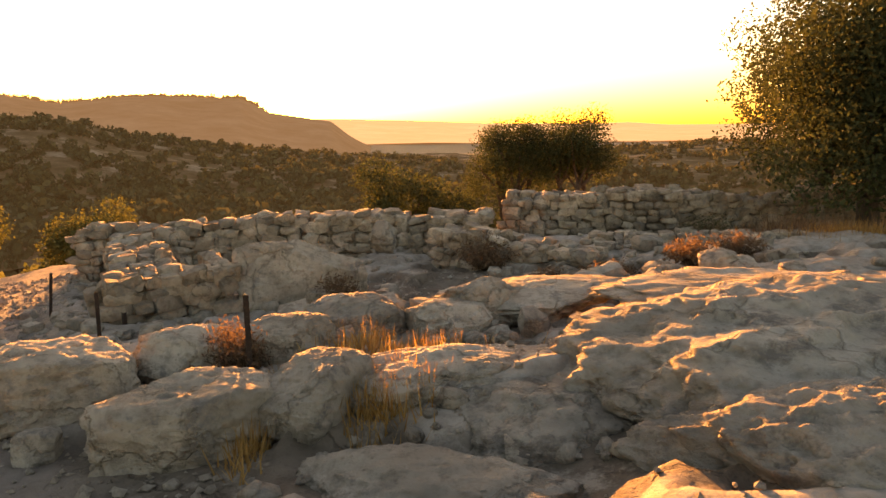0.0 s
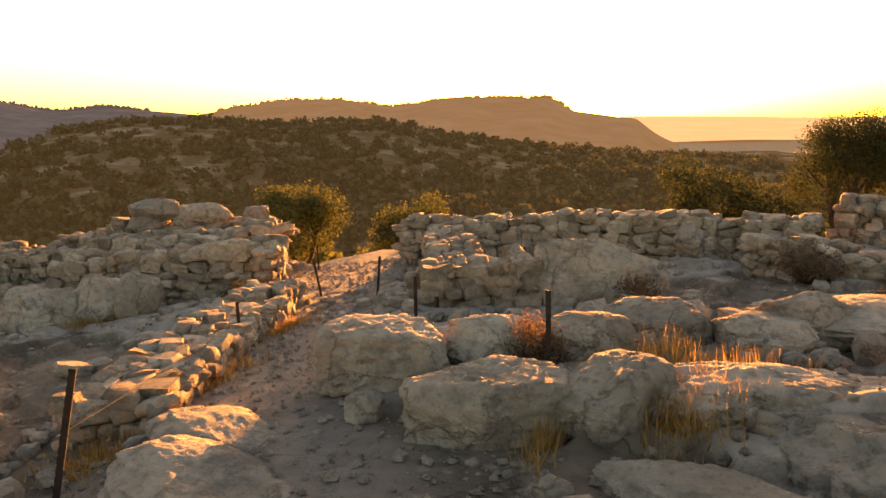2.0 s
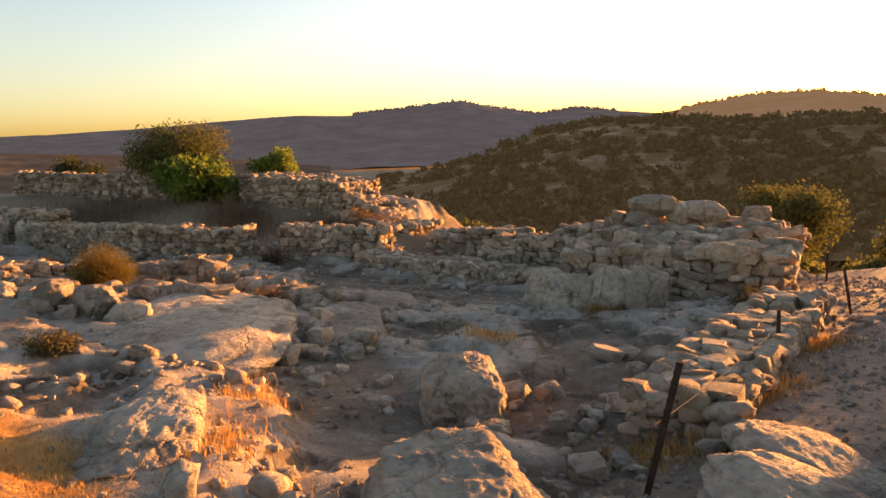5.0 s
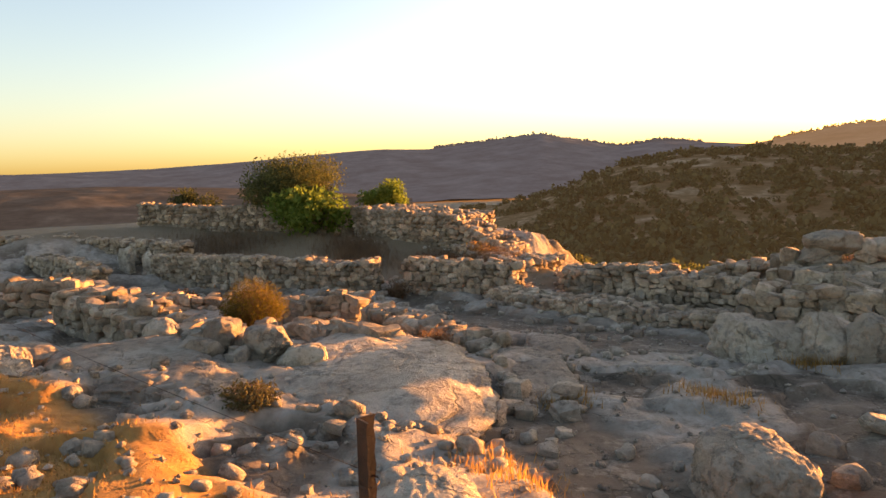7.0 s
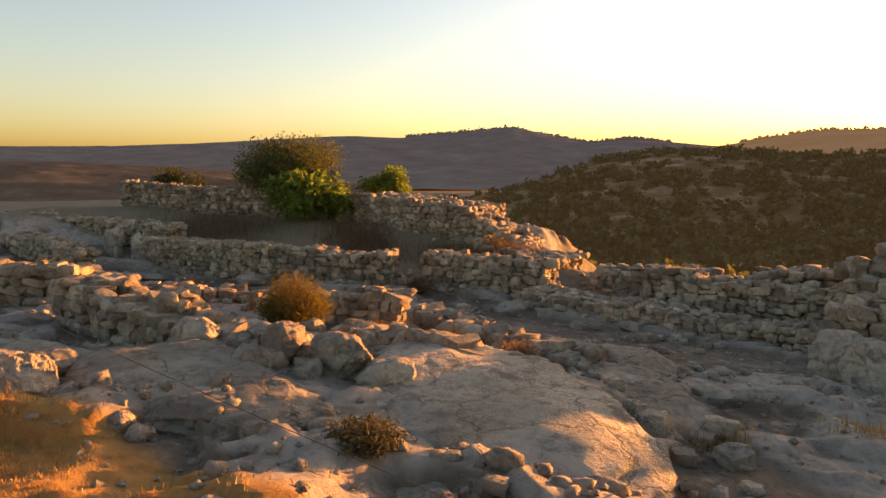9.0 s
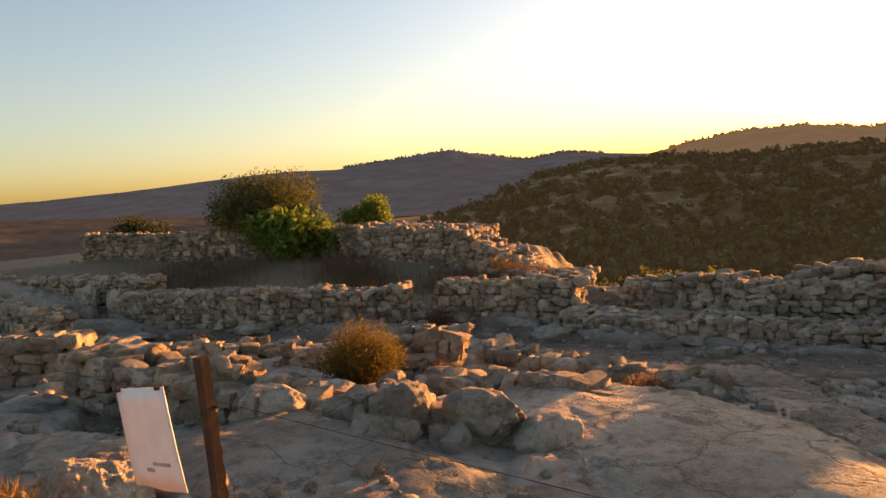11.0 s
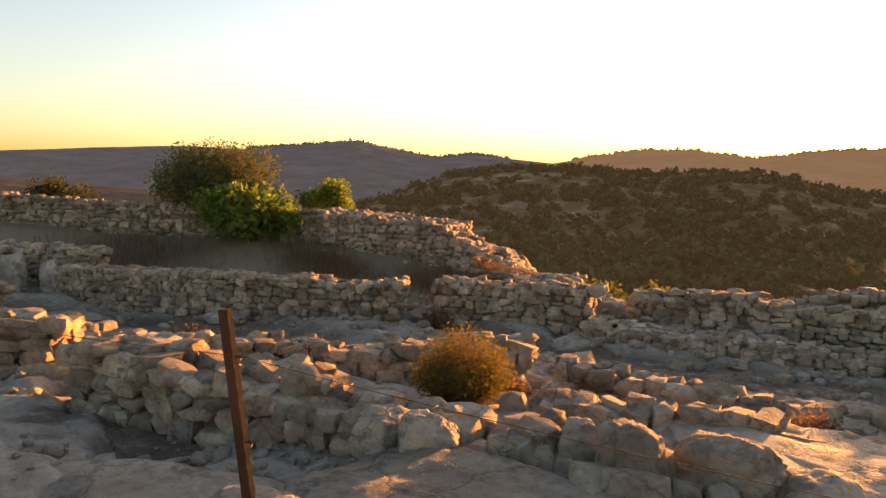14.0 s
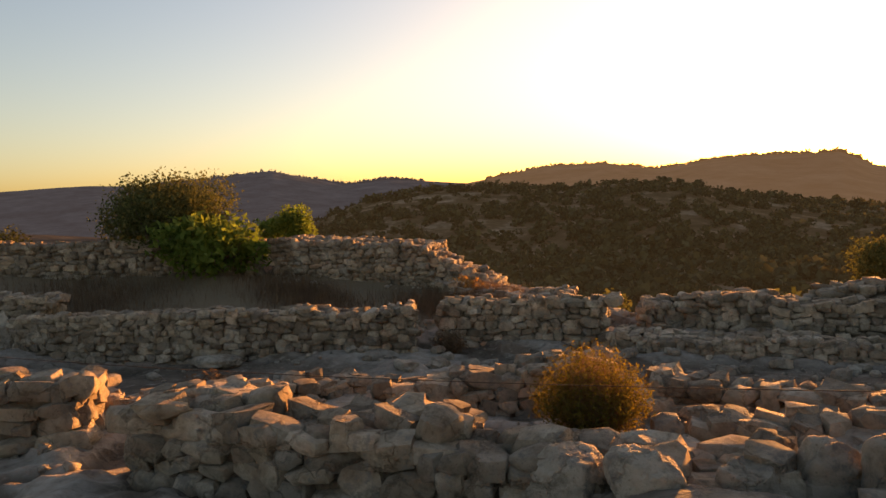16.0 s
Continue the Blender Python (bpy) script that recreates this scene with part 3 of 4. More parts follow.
rubble_wall("wall_stack", RUIN + " catching the low sun", (-18.2, -3.6), (-17.3, -2.3), (-0.25, -0.3), 0.5, 0.24, 45, 0.08)
rubble_wall("wall_tumble", RUIN + ", one or two courses", (-13.9, 2.5), (-10.9, 3.3), (-0.78, -0.88), 0.45, 0.25, 46, 0.12)
rubble_wall("wall_tumble_2", RUIN + ", one or two courses", (-12.6, 1.0), (-10.4, 2.2), (-0.62, -0.66), 0.4, 0.24, 47, 0.12)

# ---- boulders and bare rock ----
BL = "large pale weathered limestone boulder with pitted skin"
boulder(BL + " by the path", -1.6, 4.25, (1.02, 0.75, 0.5), 8, 3, square=4.6, cuts=5, coarse=0.1)
boulder(BL + " in dry grass", -0.86, 4.45, (0.48, 0.72, 0.4), -25, 4, sink=0.32, square=4.2, cuts=5, coarse=0.1)
boulder(BL + ", low and broad", -2.6, 4.75, (0.9, 0.8, 0.52), 30, 5, square=4, cuts=7, coarse=0.12)
boulder(BL + " behind others", -1.95, 5.2, (0.7, 0.5, 0.46), 10, 6)
boulder("flat-topped limestone boulder in dry grass", -1.25, 5.45, (0.7, 0.5, 0.36), -10, 7)
boulder("small limestone boulder on the gravel", -2.35, 4.1, (0.25, 0.22, 0.22), 30, 8, levels=5)
boulder("rounded grey limestone boulder", -0.85, 6.2, (0.85, 0.6, 0.42), -8, 9)
boulder("rounded grey limestone boulder", -0.05, 6.1, (0.7, 0.55, 0.34), 20, 10)
boulder("tilted limestone slab with a hollow under it", 0.7, 6.9, (1.6, 0.95, 0.24), -6, 11, z=-0.22, tilt=(4, -4), square=3.5, sink=0.35)
boulder("broken limestone blocks under a slab", 0.2, 6.6, (0.9, 0.5, 0.5), 30, 12)
boulder("stone face of a standing wall slab with rounded top", -1.85, 8.65, (1.5, 0.55, 1.0), 14, 13, square=4.5, sink=0.24)
ROCK = "bare weathered limestone bedrock"
boulder(ROCK + ", a broad humped outcrop", 2.3, 4.7, (3.3, 2.7, 1.15), 22, 14, levels=7, z=-0.2, material=BEDROCK, name="rock_outcrop", category="rock", sink=0.62, square=2.5, coarse=0.2, fine=0.13, cuts=12)
boulder(ROCK + ", a sloping sunlit hump", 1.95, 3.2, (2.3, 1.6, 1.1), -24, 15, levels=7, z=-0.17, material=BEDROCK, name="rock_outcrop", category="rock", sink=0.66, square=2.4, coarse=0.18, fine=0.13, cuts=12)
boulder(ROCK + ", a low sloping hump", 0.55, 4.3, (1.5, 1.1, 0.5), 30, 115, z=-0.27, material=BEDROCK, name="rock_outcrop", category="rock", sink=0.6, square=2.5, coarse=0.18, fine=0.09, cuts=9)
boulder(ROCK + ", a long ledge", 2.7, 6.3, (2.8, 1.4, 0.3), -12, 16, material=BEDROCK, name="rock_outcrop", category="rock", sink=0.5, coarse=0.2, fine=0.1)
boulder(ROCK + ", a low hump", -0.15, 3.5, (1.3, 0.7, 0.32), -12, 17, material=BEDROCK, name="rock_outcrop", category="rock", sink=0.55, coarse=0.2, fine=0.09)
boulder(ROCK + ", a low hump", -0.1, 4.75, (1.3, 0.8, 0.34), 15, 18, material=BEDROCK, name="rock_outcrop", category="rock", sink=0.55, coarse=0.2, fine=0.07)
boulder(ROCK + ", worn smooth", -3.1, 3.6, (1.3, 0.7, 0.3), -30, 19, material=BEDROCK, name="rock_outcrop", category="rock", sink=0.6)
boulder(ROCK + ", worn smooth", -2.6, 3.0, (1.5, 0.7, 0.3), -15, 20, material=BEDROCK, name="rock_outcrop", category="rock", sink=0.6)
boulder(ROCK + ", pale and rounded", -3.75, 1.75, (1.3, 0.9, 0.6), -10, 21, material=LIME, name="rock_outcrop", category="rock", sink=0.45)
boulder(ROCK + ", a wide slab split by a crack", -9.5, 1.2, (4.4, 2.6, 0.5), -25, 22, material=BEDROCK, name="rock_outcrop", category="rock", sink=0.66, coarse=0.28, fine=0.07)
boulder(ROCK + ", a wide low slab", -10.6, -0.9, (3.4, 1.9, 0.5), 10, 23, material=BEDROCK, name="rock_outcrop", category="rock", sink=0.7, coarse=0.14, fine=0.07)
boulder(ROCK + ", a low ledge", -9.3, 3.3, (3.4, 0.9, 0.34), -22, 24, material=BEDROCK, name="rock_outcrop", category="rock", sink=0.5)
boulder(ROCK + ", a low ledge", -10.6, 4.5, (3.0, 0.9, 0.3), -20, 25, material=BEDROCK, name="rock_outcrop", category="rock", sink=0.5)
boulder(ROCK + ", a flat shelf", -12.6, -2.4, (3.4, 1.4, 0.4), 28, 26, material=BEDROCK, name="rock_outcrop", category="rock", sink=0.55)
boulder(ROCK + " lit by the sun", -5.6, 0.5, (1.5, 0.7, 0.4), -20, 27, material=BEDROCK, name="rock_outcrop", category="rock", sink=0.45)
boulder("pale limestone boulder with bleached top", -5.9, 3.0, (1.0, 0.65, 0.62), -25, 31, square=4.4, cuts=7, coarse=0.12)
boulder("orange-lit limestone boulder on the bank", -10.9, -2.35, (0.9, 0.6, 0.6), 10, 32)
boulder("brown limestone boulder beside the bank", -11.9, -2.2, (0.8, 0.5, 0.4), 30, 33, levels=5)
boulder("rounded limestone boulder on the bank", -10.2, -3.0, (0.7, 0.5, 0.4), 20, 53, levels=5)
boulder("upright white limestone block", -11.35, 0.0, (0.32, 0.25, 0.42), 20, 34, square=5, levels=5)
boulder("leaning white limestone block", -11.0, 0.12, (0.42, 0.3, 0.36), -30, 35, square=4.5, levels=5)
for bx, by, bs, bt in ((-11.45, 0.06, (0.26, 0.24, 0.36), 15), (-10.92, -0.04, (0.5, 0.36, 0.44), -35), (-10.5, 0.45, (0.62, 0.42, 0.42), 20), (-12.2, -0.68, (0.4, 0.36, 0.4), 50), (-12.75, -0.75, (0.46, 0.4, 0.46), 10), (-11.75, -0.3, (0.34, 0.3, 0.34), -20), (-10.1, 0.75, (0.5, 0.4, 0.36), 70)):
    boulder("big pale limestone block at the ruin's edge", bx, by, bs, bt, int(abs(bx * 31)), square=4, levels=5, sink=0.12, cuts=12)
boulder("rounded limestone block beside a bush", -13.36, 0.12, (0.36, 0.3, 0.4), 5, 36, levels=5)
boulder("rounded limestone block beside a bush", -13.5, -0.15, (0.3, 0.25, 0.46), 40, 37, levels=5)
for k, (bx, by, bs) in enumerate(((-9.85, 7.15, (1.0, 0.7, 0.8)), (-9.3, 6.85, (0.9, 0.6, 0.75)), (-8.75, 7.35, (0.65, 0.6, 0.8)), (-8.2, 7.55, (0.6, 0.5, 0.75)), (-9.0, 7.6, (0.9, 0.7, 0.8)))):
    boulder("big squared limestone block in a broken wall end", bx, by, bs, 25 + 7 * k, 40 + k, square=4.5, levels=5, sink=0.2)
for k, (bx, by, bz, bs) in enumerate(((-11.7, 11.2, -0.3, (0.75, 0.5, 0.42)), (-11.9, 11.1, -0.62, (0.6, 0.5, 0.4)), (-11.0, 11.95, -0.42, (0.75, 0.45, 0.36)), (-11.3, 11.55, -0.45, (0.3, 0.3, 0.4)), (-10.2, 12.6, -0.58, (0.5, 0.45, 0.4)))):
    boulder("large whitish limestone block on the wall top", bx, by, tuple(1.2 * q for q in bs), 40, 60 + k, z=bz + 0.06, square=5, levels=5, sink=0.1)
boulder("limestone block standing on the rubble", -1.1, 11.5, (0.45, 0.4, 0.5), 10, 70, z=-0.5, levels=5, square=4.5, sink=0.1)
boulder("upright grey limestone slab", -27.5, -1.7, (0.75, 0.3, 1.1), 30, 71, square=5, levels=5)
boulder("upright grey limestone slab", -26.8, -1.0, (0.6, 0.3, 1.0), 35, 72, square=5, levels=5)
boulder("flat bleached limestone slab in the courtyard", -22.5, 1.6, (1.0, 0.7, 0.22), 20, 73, levels=5, sink=0.1)
boulder("flat bleached limestone slab in the courtyard", -24.3, -0.9, (1.6, 0.8, 0.2), 30, 74, levels=5, sink=0.2)
for k, (bx, by, bs) in enumerate(((2.85, 7.9, (0.42, 0.36, 0.3)), (3.5, 7.6, (0.28, 0.26, 0.22)), (3.05, 7.65, (0.3, 0.25, 0.2)))):
    boulder("round grey limestone stone on the ledge", bx, by, bs, 20 * k, 80 + k, levels=5, sink=0.0)

# loose stones, by patches: middle, half extents, how many, smallest and largest
rs = np.random.RandomState(5)
LOOSE = [stone_kind(300 + k, 2.4 + 0.3 * (k % 3)) for k in range(8)]
for lm in LOOSE:
    lm.materials[0] = LIME
for cx, cy, ex, ey, count, small, large in ((-4.9, 2.9, 1.5, 0.7, 26, 0.08, 0.24), (-7.2, 2.0, 1.5, 0.9, 40, 0.07, 0.28), (-5.6, 4.6, 0.7, 1.2, 30, 0.1, 0.26), (0.0, 7.9, 1.6, 1.4, 90, 0.12, 0.42), (2.6, 9.6, 1.8, 1.4, 50, 0.12, 0.4), (-9.0, 2.2, 1.6, 1.0, 40, 0.1, 0.3), (-0.2, 6.0, 1.2, 0.6, 16, 0.1, 0.3),
                                            (-11.6, 0.2, 1.3, 0.6, 26, 0.14, 0.36), (-12.2, 2.2, 1.6, 1.0, 40, 0.14, 0.4), (-14.5, 6.9, 2.5, 0.7, 36, 0.1, 0.28), (-19.6, 3.9, 1.2, 0.8, 30, 0.12, 0.34), (-16.5, 3.8, 2.0, 1.2, 30, 0.1, 0.32),
                                            (-24.5, -1.6, 3.0, 1.2, 36, 0.12, 0.4), (-6.2, 8.9, 0.6, 1.0, 14, 0.1, 0.25), (-4.6, 8.3, 0.8, 0.8, 24, 0.1, 0.3), (2.5, 9.2, 2.0, 1.2, 24, 0.1, 0.35), (-7.0, 0.2, 1.6, 0.6, 26, 0.06, 0.16), (-15.6, 0.0, 1.0, 0.8, 14, 0.1, 0.26)):
    for _ in range(round(count * 0.64)):
        x, y = cx + ex * rs.uniform(-1, 1), cy + ey * rs.uniform(-1, 1)
        s = small + (large - small) * rs.rand() ** 2
        ob = new("loose_stone", LOOSE[rs.randint(8)])
        ob.matrix_world = pose(x, y, hz(x, y) + s * 0.2, rs.uniform(-15, 15), rs.uniform(-15, 15), rs.uniform(0, 360)) @ Matrix.Diagonal((s * rs.uniform(0.9, 1.5), s, s * rs.uniform(0.55, 0.9), 1))
        tagged(ob, "loose pale limestone lying on dry ground", "stone", "loose limestone rubble")


def scatter_gravel():
    r = np.random.RandomState(9)
    n = 30000
    x, y = r.uniform(-15, 2, n), r.uniform(-3.5, 14, n)
    keep = (path_gap(x, y) < 1.4) | (r.rand(n) < 0.22)
    x, y = x[keep], y[keep]
    n = len(x)
    s = 0.012 + 0.035 * r.rand(n) ** 3
    z = height(x, y) + s * 0.3
    co = np.array([(1, 0, 0), (-1, 0, 0), (0, 1, 0), (0, -1, 0), (0, 0, 0.7), (0, 0, -0.7)], float)
    fa = np.array([(0, 2, 4), (2, 1, 4), (1, 3, 4), (3, 0, 4), (2, 0, 5), (1, 2, 5), (3, 1, 5), (0, 3, 5)])
    v = co[None] * s[:, None, None] * r.uniform(0.6, 1.3, (n, 6, 1))
    t = r.uniform(0, 6.3, n)
    c, q = np.cos(t)[:, None], np.sin(t)[:, None]
    v = np.stack([v[..., 0] * c - v[..., 1] * q + x[:, None], v[..., 0] * q + v[..., 1] * c + y[:, None], v[..., 2] + z[:, None]], -1)
    f = fa[None] + 6 * np.arange(n)[:, None, None]
    tagged(new("gravel", raw_mesh("gravel", v.reshape(-1, 3), f.reshape(-1, 3), LIME)), "pale limestone gravel and chips on the ground", "gravel", kind="stuff")


scatter_gravel()


def scatter_rubble():
    """Fist-sized stones strewn over the ruin's floor, thick near the walls."""
    r = np.random.RandomState(19)
    n = 9000
    x, y = r.uniform(-27, 5, n), r.uniform(-3, 13, n)
    p = np.stack([x, y, 0 * x], 1)
    keep = (vnoise(p * 0.7, 31) + 0.5 * vnoise(p * 2.1, 32) > r.uniform(-0.3, 0.9, n)) & (path_gap(x, y) > 1.0) & (walk_gap(x, y) > 1.2) & (slope_gap(x, y) > 1.5) & (earth(x, y) < r.uniform(0.1, 1.2, n))
    x, y = x[keep], y[keep]
    z = height(x, y)
    vs, fs, at = [], [], 0
    for px, py, pz in zip(x, y, z):
        co, fa = STONE_DATA[r.randint(len(STONES))]
        q = 0.045 + 0.14 * r.rand() ** 3
        a = np.array(pose(px, py, pz + q * 0.18, r.uniform(-20, 20), r.uniform(-20, 20), r.uniform(0, 360)))
        vs.append((co * (q * r.uniform(0.9, 1.6), q, q * 0.75)) @ a[:3, :3].T + a[:3, 3])
        fs.append(fa + at)
        at += len(co)
    tagged(new("rubble", raw_mesh("rubble", np.concatenate(vs), np.concatenate(fs), LIME, True)), "small pale limestone rubble strewn over dry earth", "rubble", kind="stuff")


scatter_rubble()


# ---- plants ----
def leaves(points, size, r, spread=1.0, narrow=0.5):
    """One small pointed leaf at each point, turned at random."""
    n = len(points)
    a = r.normal(size=(n, 3))
    a /= np.linalg.norm(a, axis=1)[:, None]
    b = np.cross(a, r.normal(size=(n, 3)))
    b /= np.linalg.norm(b, axis=1)[:, None] + 1e-9
    s = size * r.uniform(0.6, 1.4, (n, 1))
    v = np.stack([points - a * s, points + b * s * narrow, points + a * s, points - b * s * narrow], 1)
    return v.reshape(-1, 3), np.arange(4 * n).reshape(-1, 4)


def crown_points(r, blobs, count):
    """Points in the outer layers of overlapping clumps."""
    pts = []
    w = np.array([b[3] ** 2 for b in blobs])
    for (x, y, z, rad), k in zip(blobs, (count * w / w.sum()).astype(int)):
        q = r.normal(size=(k, 3))
        q /= np.linalg.norm(q, axis=1)[:, None]
        q *= (r.rand(k, 1) ** 0.4) * rad * (1 + 0.35 * vnoise(q * 2.5 + x, 5)[:, None])
        pts.append(q * (1, 1, 0.85) + (x, y, z))
    return np.concatenate(pts)


def limb(bm, p, q, r0, r1, sides=8, bend=0.1, seed=0):
    """A tapered, slightly bent limb."""
    p, q = Vector(p), Vector(q)
    rings = []
    for k in range(6):
        t = k / 5
        c = p.lerp(q, t) + Vector(noise.noise_vector((seed + t * 2, seed, 0))) * bend * math.sin(t * 3.1) * (q - p).length
        ax = (q - p).normalized()
        u = ax.orthogonal().normalized()
        w = ax.cross(u)
        rad = r0 + (r1 - r0) * t
        rings.append([bm.verts.new(c + (u * math.cos(6.283 * i / sides) + w * math.sin(6.283 * i / sides)) * rad * (1 + 0.15 * math.sin(i * 2.3 + seed))) for i in range(sides)])
    for g, h in zip(rings, rings[1:]):
        for i in range(sides):
            bm.faces.new((g[i], g[(i + 1) % sides], h[(i + 1) % sides], h[i])).smooth = True
    return bm


def tree(name, label, x, y, tall, wide, seed, leaf, count, size, trunk=0.14, stems=2, low=0.25, z=None, category="tree"):
    r = np.random.RandomState(seed)
    z = hz(x, y) if z is None else z
    thing = tagged(new(name), label, category)
    thing.location = (x, y, z)
    bm = bmesh.new()
    blobs = []
    for k in range(stems):
        t = 6.28 * k / stems + r.uniform(0, 1)
        fork = (0.16 * wide * math.cos(t), 0.16 * wide * math.sin(t), tall * 0.36)
        limb(bm, (0.06 * math.cos(t), 0.06 * math.sin(t), -0.15), fork, trunk, trunk * 0.65, seed=seed + k)
        for j in range(4):
            u = t + r.uniform(-1.2, 1.2)
            e = (wide * 0.34 * math.cos(u) * r.uniform(0.4, 1.1), wide * 0.34 * math.sin(u) * r.uniform(0.4, 1.1), tall * r.uniform(0.5, 0.74))
            limb(bm, fork, e, trunk * 0.5, trunk * 0.14, 6, seed=seed + 7 * j)
            blobs.append((*e, wide * r.uniform(0.17, 0.25)))
    for _ in range(12 + 2 * stems):
        t, q = r.uniform(0, 6.28), wide * 0.42 * math.sqrt(r.rand())
        h = tall * (low + (0.88 - low) * r.rand())
        k = math.sqrt(max(0.1, 1 - ((h / tall - 0.5) / 0.55) ** 2))
        blobs.append((q * k * math.cos(t), q * k * math.sin(t), h, wide * r.uniform(0.14, 0.22)))
    part("trunk", bm, BARK, thing)
    pts = crown_points(r, blobs, count)
    v, f = leaves(pts, size, r)
    crown = new("crown", raw_mesh("crown", v, f, leaf))
    crown.parent = thing
    return thing


def bush(name, label, x, y, tall, wide, seed, leaf, count, size, z=None, upright=True, category="bush"):
    """Many thin stems from one root, with small leaves towards their tips."""
    r = np.random.RandomState(seed)
    z = hz(x, y) if z is None else z
    n = count
    t = r.uniform(0, 6.283, n)
    out = np.sqrt(r.rand(n)) * wide / 2
    tip = np.stack([np.cos(t) * out, np.sin(t) * out, tall * np.sqrt(np.clip(1 - (out / (wide / 2)) ** 2 * 0.75, 0.05, 1)) * r.uniform(0.55, 1.05, n)], 1)
    root = tip * (0.12, 0.12, 0) + r.normal(size=(n, 3)) * (0.03, 0.03, 0)
    side = np.stack([-np.sin(t), np.cos(t), 0 * t], 1) * (size * 0.14)
    v = np.stack([root - side, root + side, tip], 1).reshape(-1, 3)
    f = np.arange(3 * n).reshape(-1, 3)
    thing = tagged(new(name, raw_mesh(name, v, f, BROWN)), label, category)
    thing.location = (x, y, z - 0.02)
    k = r.randint(0, n, n * 3)
    at = root[k] + (tip[k] - root[k]) * r.uniform(0.45 if upright else 0.2, 1.03, (len(k), 1)) + r.normal(size=(len(k), 3)) * size * 0.6
    v, f = leaves(at, size, r, narrow=0.3)
    fol = new("foliage", raw_mesh("foliage", v, f, leaf))
    fol.parent = thing
    return thing


bush("broom_bush", "round dry yellow-green broom bush among stones", -13.45, 0.65, 0.85, 1.1, 1, BROOM, 5200, 0.018)
bush("thorn_bush", "dry brown thorn bush against the wall", -1.35, 8.25, 0.45, 0.6, 2, BROWN, 500, 0.025)
bush("green_shrub", "small dusty green shrub on bare rock", -8.35, -0.05, 0.24, 0.6, 3, SCRUB, 500, 0.025)
bush("green_shrub", "small green shrub against the wall end", -7.1, 8.35, 0.4, 0.6, 4, SCRUB, 500, 0.025)
bush("dry_bush", "reddish dry bush on the courtyard edge", -19.0, -0.2, 0.45, 0.9, 5, BROWN, 500, 0.03)
bush("dry_bush", "reddish dry bush among tumbled stones", -11.0, 2.7, 0.35, 0.55, 6, BROWN, 400, 0.025)
bush("dry_bush", "dry brown bush against the corner", -19.7, 5.1, 0.6, 0.8, 7, BROWN, 500, 0.03)
bush("dry_bush", "dry bush between boulders", -1.55, 5.1, 0.5, 0.5, 8, BROWN, 500, 0.02)
bush("dry_bush", "dry thorny bush within the ruined room", 0.5, 10.8, 0.6, 1.0, 9, BROWN, 600, 0.03)
bush("dry_bush", "dry thorny bush on the rock ledge", 2.0, 9.3, 0.35, 0.9, 10, BROWN, 500, 0.03)
for bx, by, bw in ((2.8, 8.6, 0.7), (3.7, 9.5, 0.9), (1.2, 9.1, 0.6), (5.4, 12.4, 1.1)):
    bush("dry_bush", "dry brown thorn bush among fallen stones", bx, by, 0.38, bw, int(bx * 10), BROWN, 450, 0.028)
bush("dry_bush", "dark dry bush beside the far wall", 4.6, 12.8, 0.75, 1.2, 11, SCRUB, 600, 0.03)
bush("dry_bush", "reddish dry bush on the terrace end", -23.0, 9.0, 0.6, 1.2, 12, STRAW, 500, 0.04)
bush("dry_bush", "dry orange bush on the wall foot", -14.3, 2.1, 0.35, 0.5, 13, BROWN, 300, 0.025)
bush("dry_thistle", "tall dry thistle stalk beside the way", -3.45, 0.1, 0.75, 0.35, 14, STRAW, 12, 0.012)
tree("carob_tree", "broad dark evergreen tree with leaning trunks", 8.1, 13.6, 7.8, 6.6, 21, OLIVE, 120000, 0.044, 0.26, 4, 0.38)
tree("round_tree", "round dark evergreen tree beyond the wall", 2.1, 24.0, 4.7, 3.2, 22, OLIVE, 34000, 0.034, 0.12, 4, 0.1, z=-2.4)
tree("round_tree", "round dark evergreen tree beyond the wall", 4.1, 24.0, 5.0, 3.4, 23, OLIVE, 34000, 0.034, 0.12, 4, 0.1, z=-2.4)
tree("dark_tree", "dense dark green tree on the terrace", -31.0, 4.6, 3.1, 4.2, 24, GREEN, 24000, 0.05, 0.1, 4, 0.12, z=-0.35)
tree("fig_tree", "bright green fig tree growing from the wall", -29.2, 4.9, 1.6, 3.3, 25, FIG, 3000, 0.12, 0.05, 3, 0.12, z=-0.25)
tree("green_bush", "rounded green bush on the terrace", -30.8, 8.4, 2.0, 2.2, 26, FIG, 6000, 0.06, 0.06, 2, 0.12, z=-0.5, category="bush")
tree("green_bush", "rounded green bush on the terrace", -38, 1.0, 1.8, 2.4, 27, OLIVE, 3000, 0.07, 0.06, 2, 0.12, z=-0.3, category="bush")
tree("slope_tree", "leafy green tree on the slope below", -15.6, 21.4, 3.6, 3.6, 28, GREEN, 14000, 0.06, 0.1, 2, 0.12, z=-3.6)
tree("slope_tree", "leafy green tree on the slope below", -12.6, 24.5, 3.2, 3.6, 29, GREEN, 12000, 0.06, 0.1, 2, 0.12, z=-4.2)

tree("slope_tree", "leafy dark green tree on the slope below", -2.0, 26.5, 4.6, 3.6, 30, OLIVE, 12000, 0.06, 0.1, 2, 0.12, z=-4.3)
tree("slope_tree", "leafy dark green tree on the slope below", 0.2, 27.5, 4.2, 4.0, 31, OLIVE, 12000, 0.06, 0.1, 2, 0.12, z=-4.3)


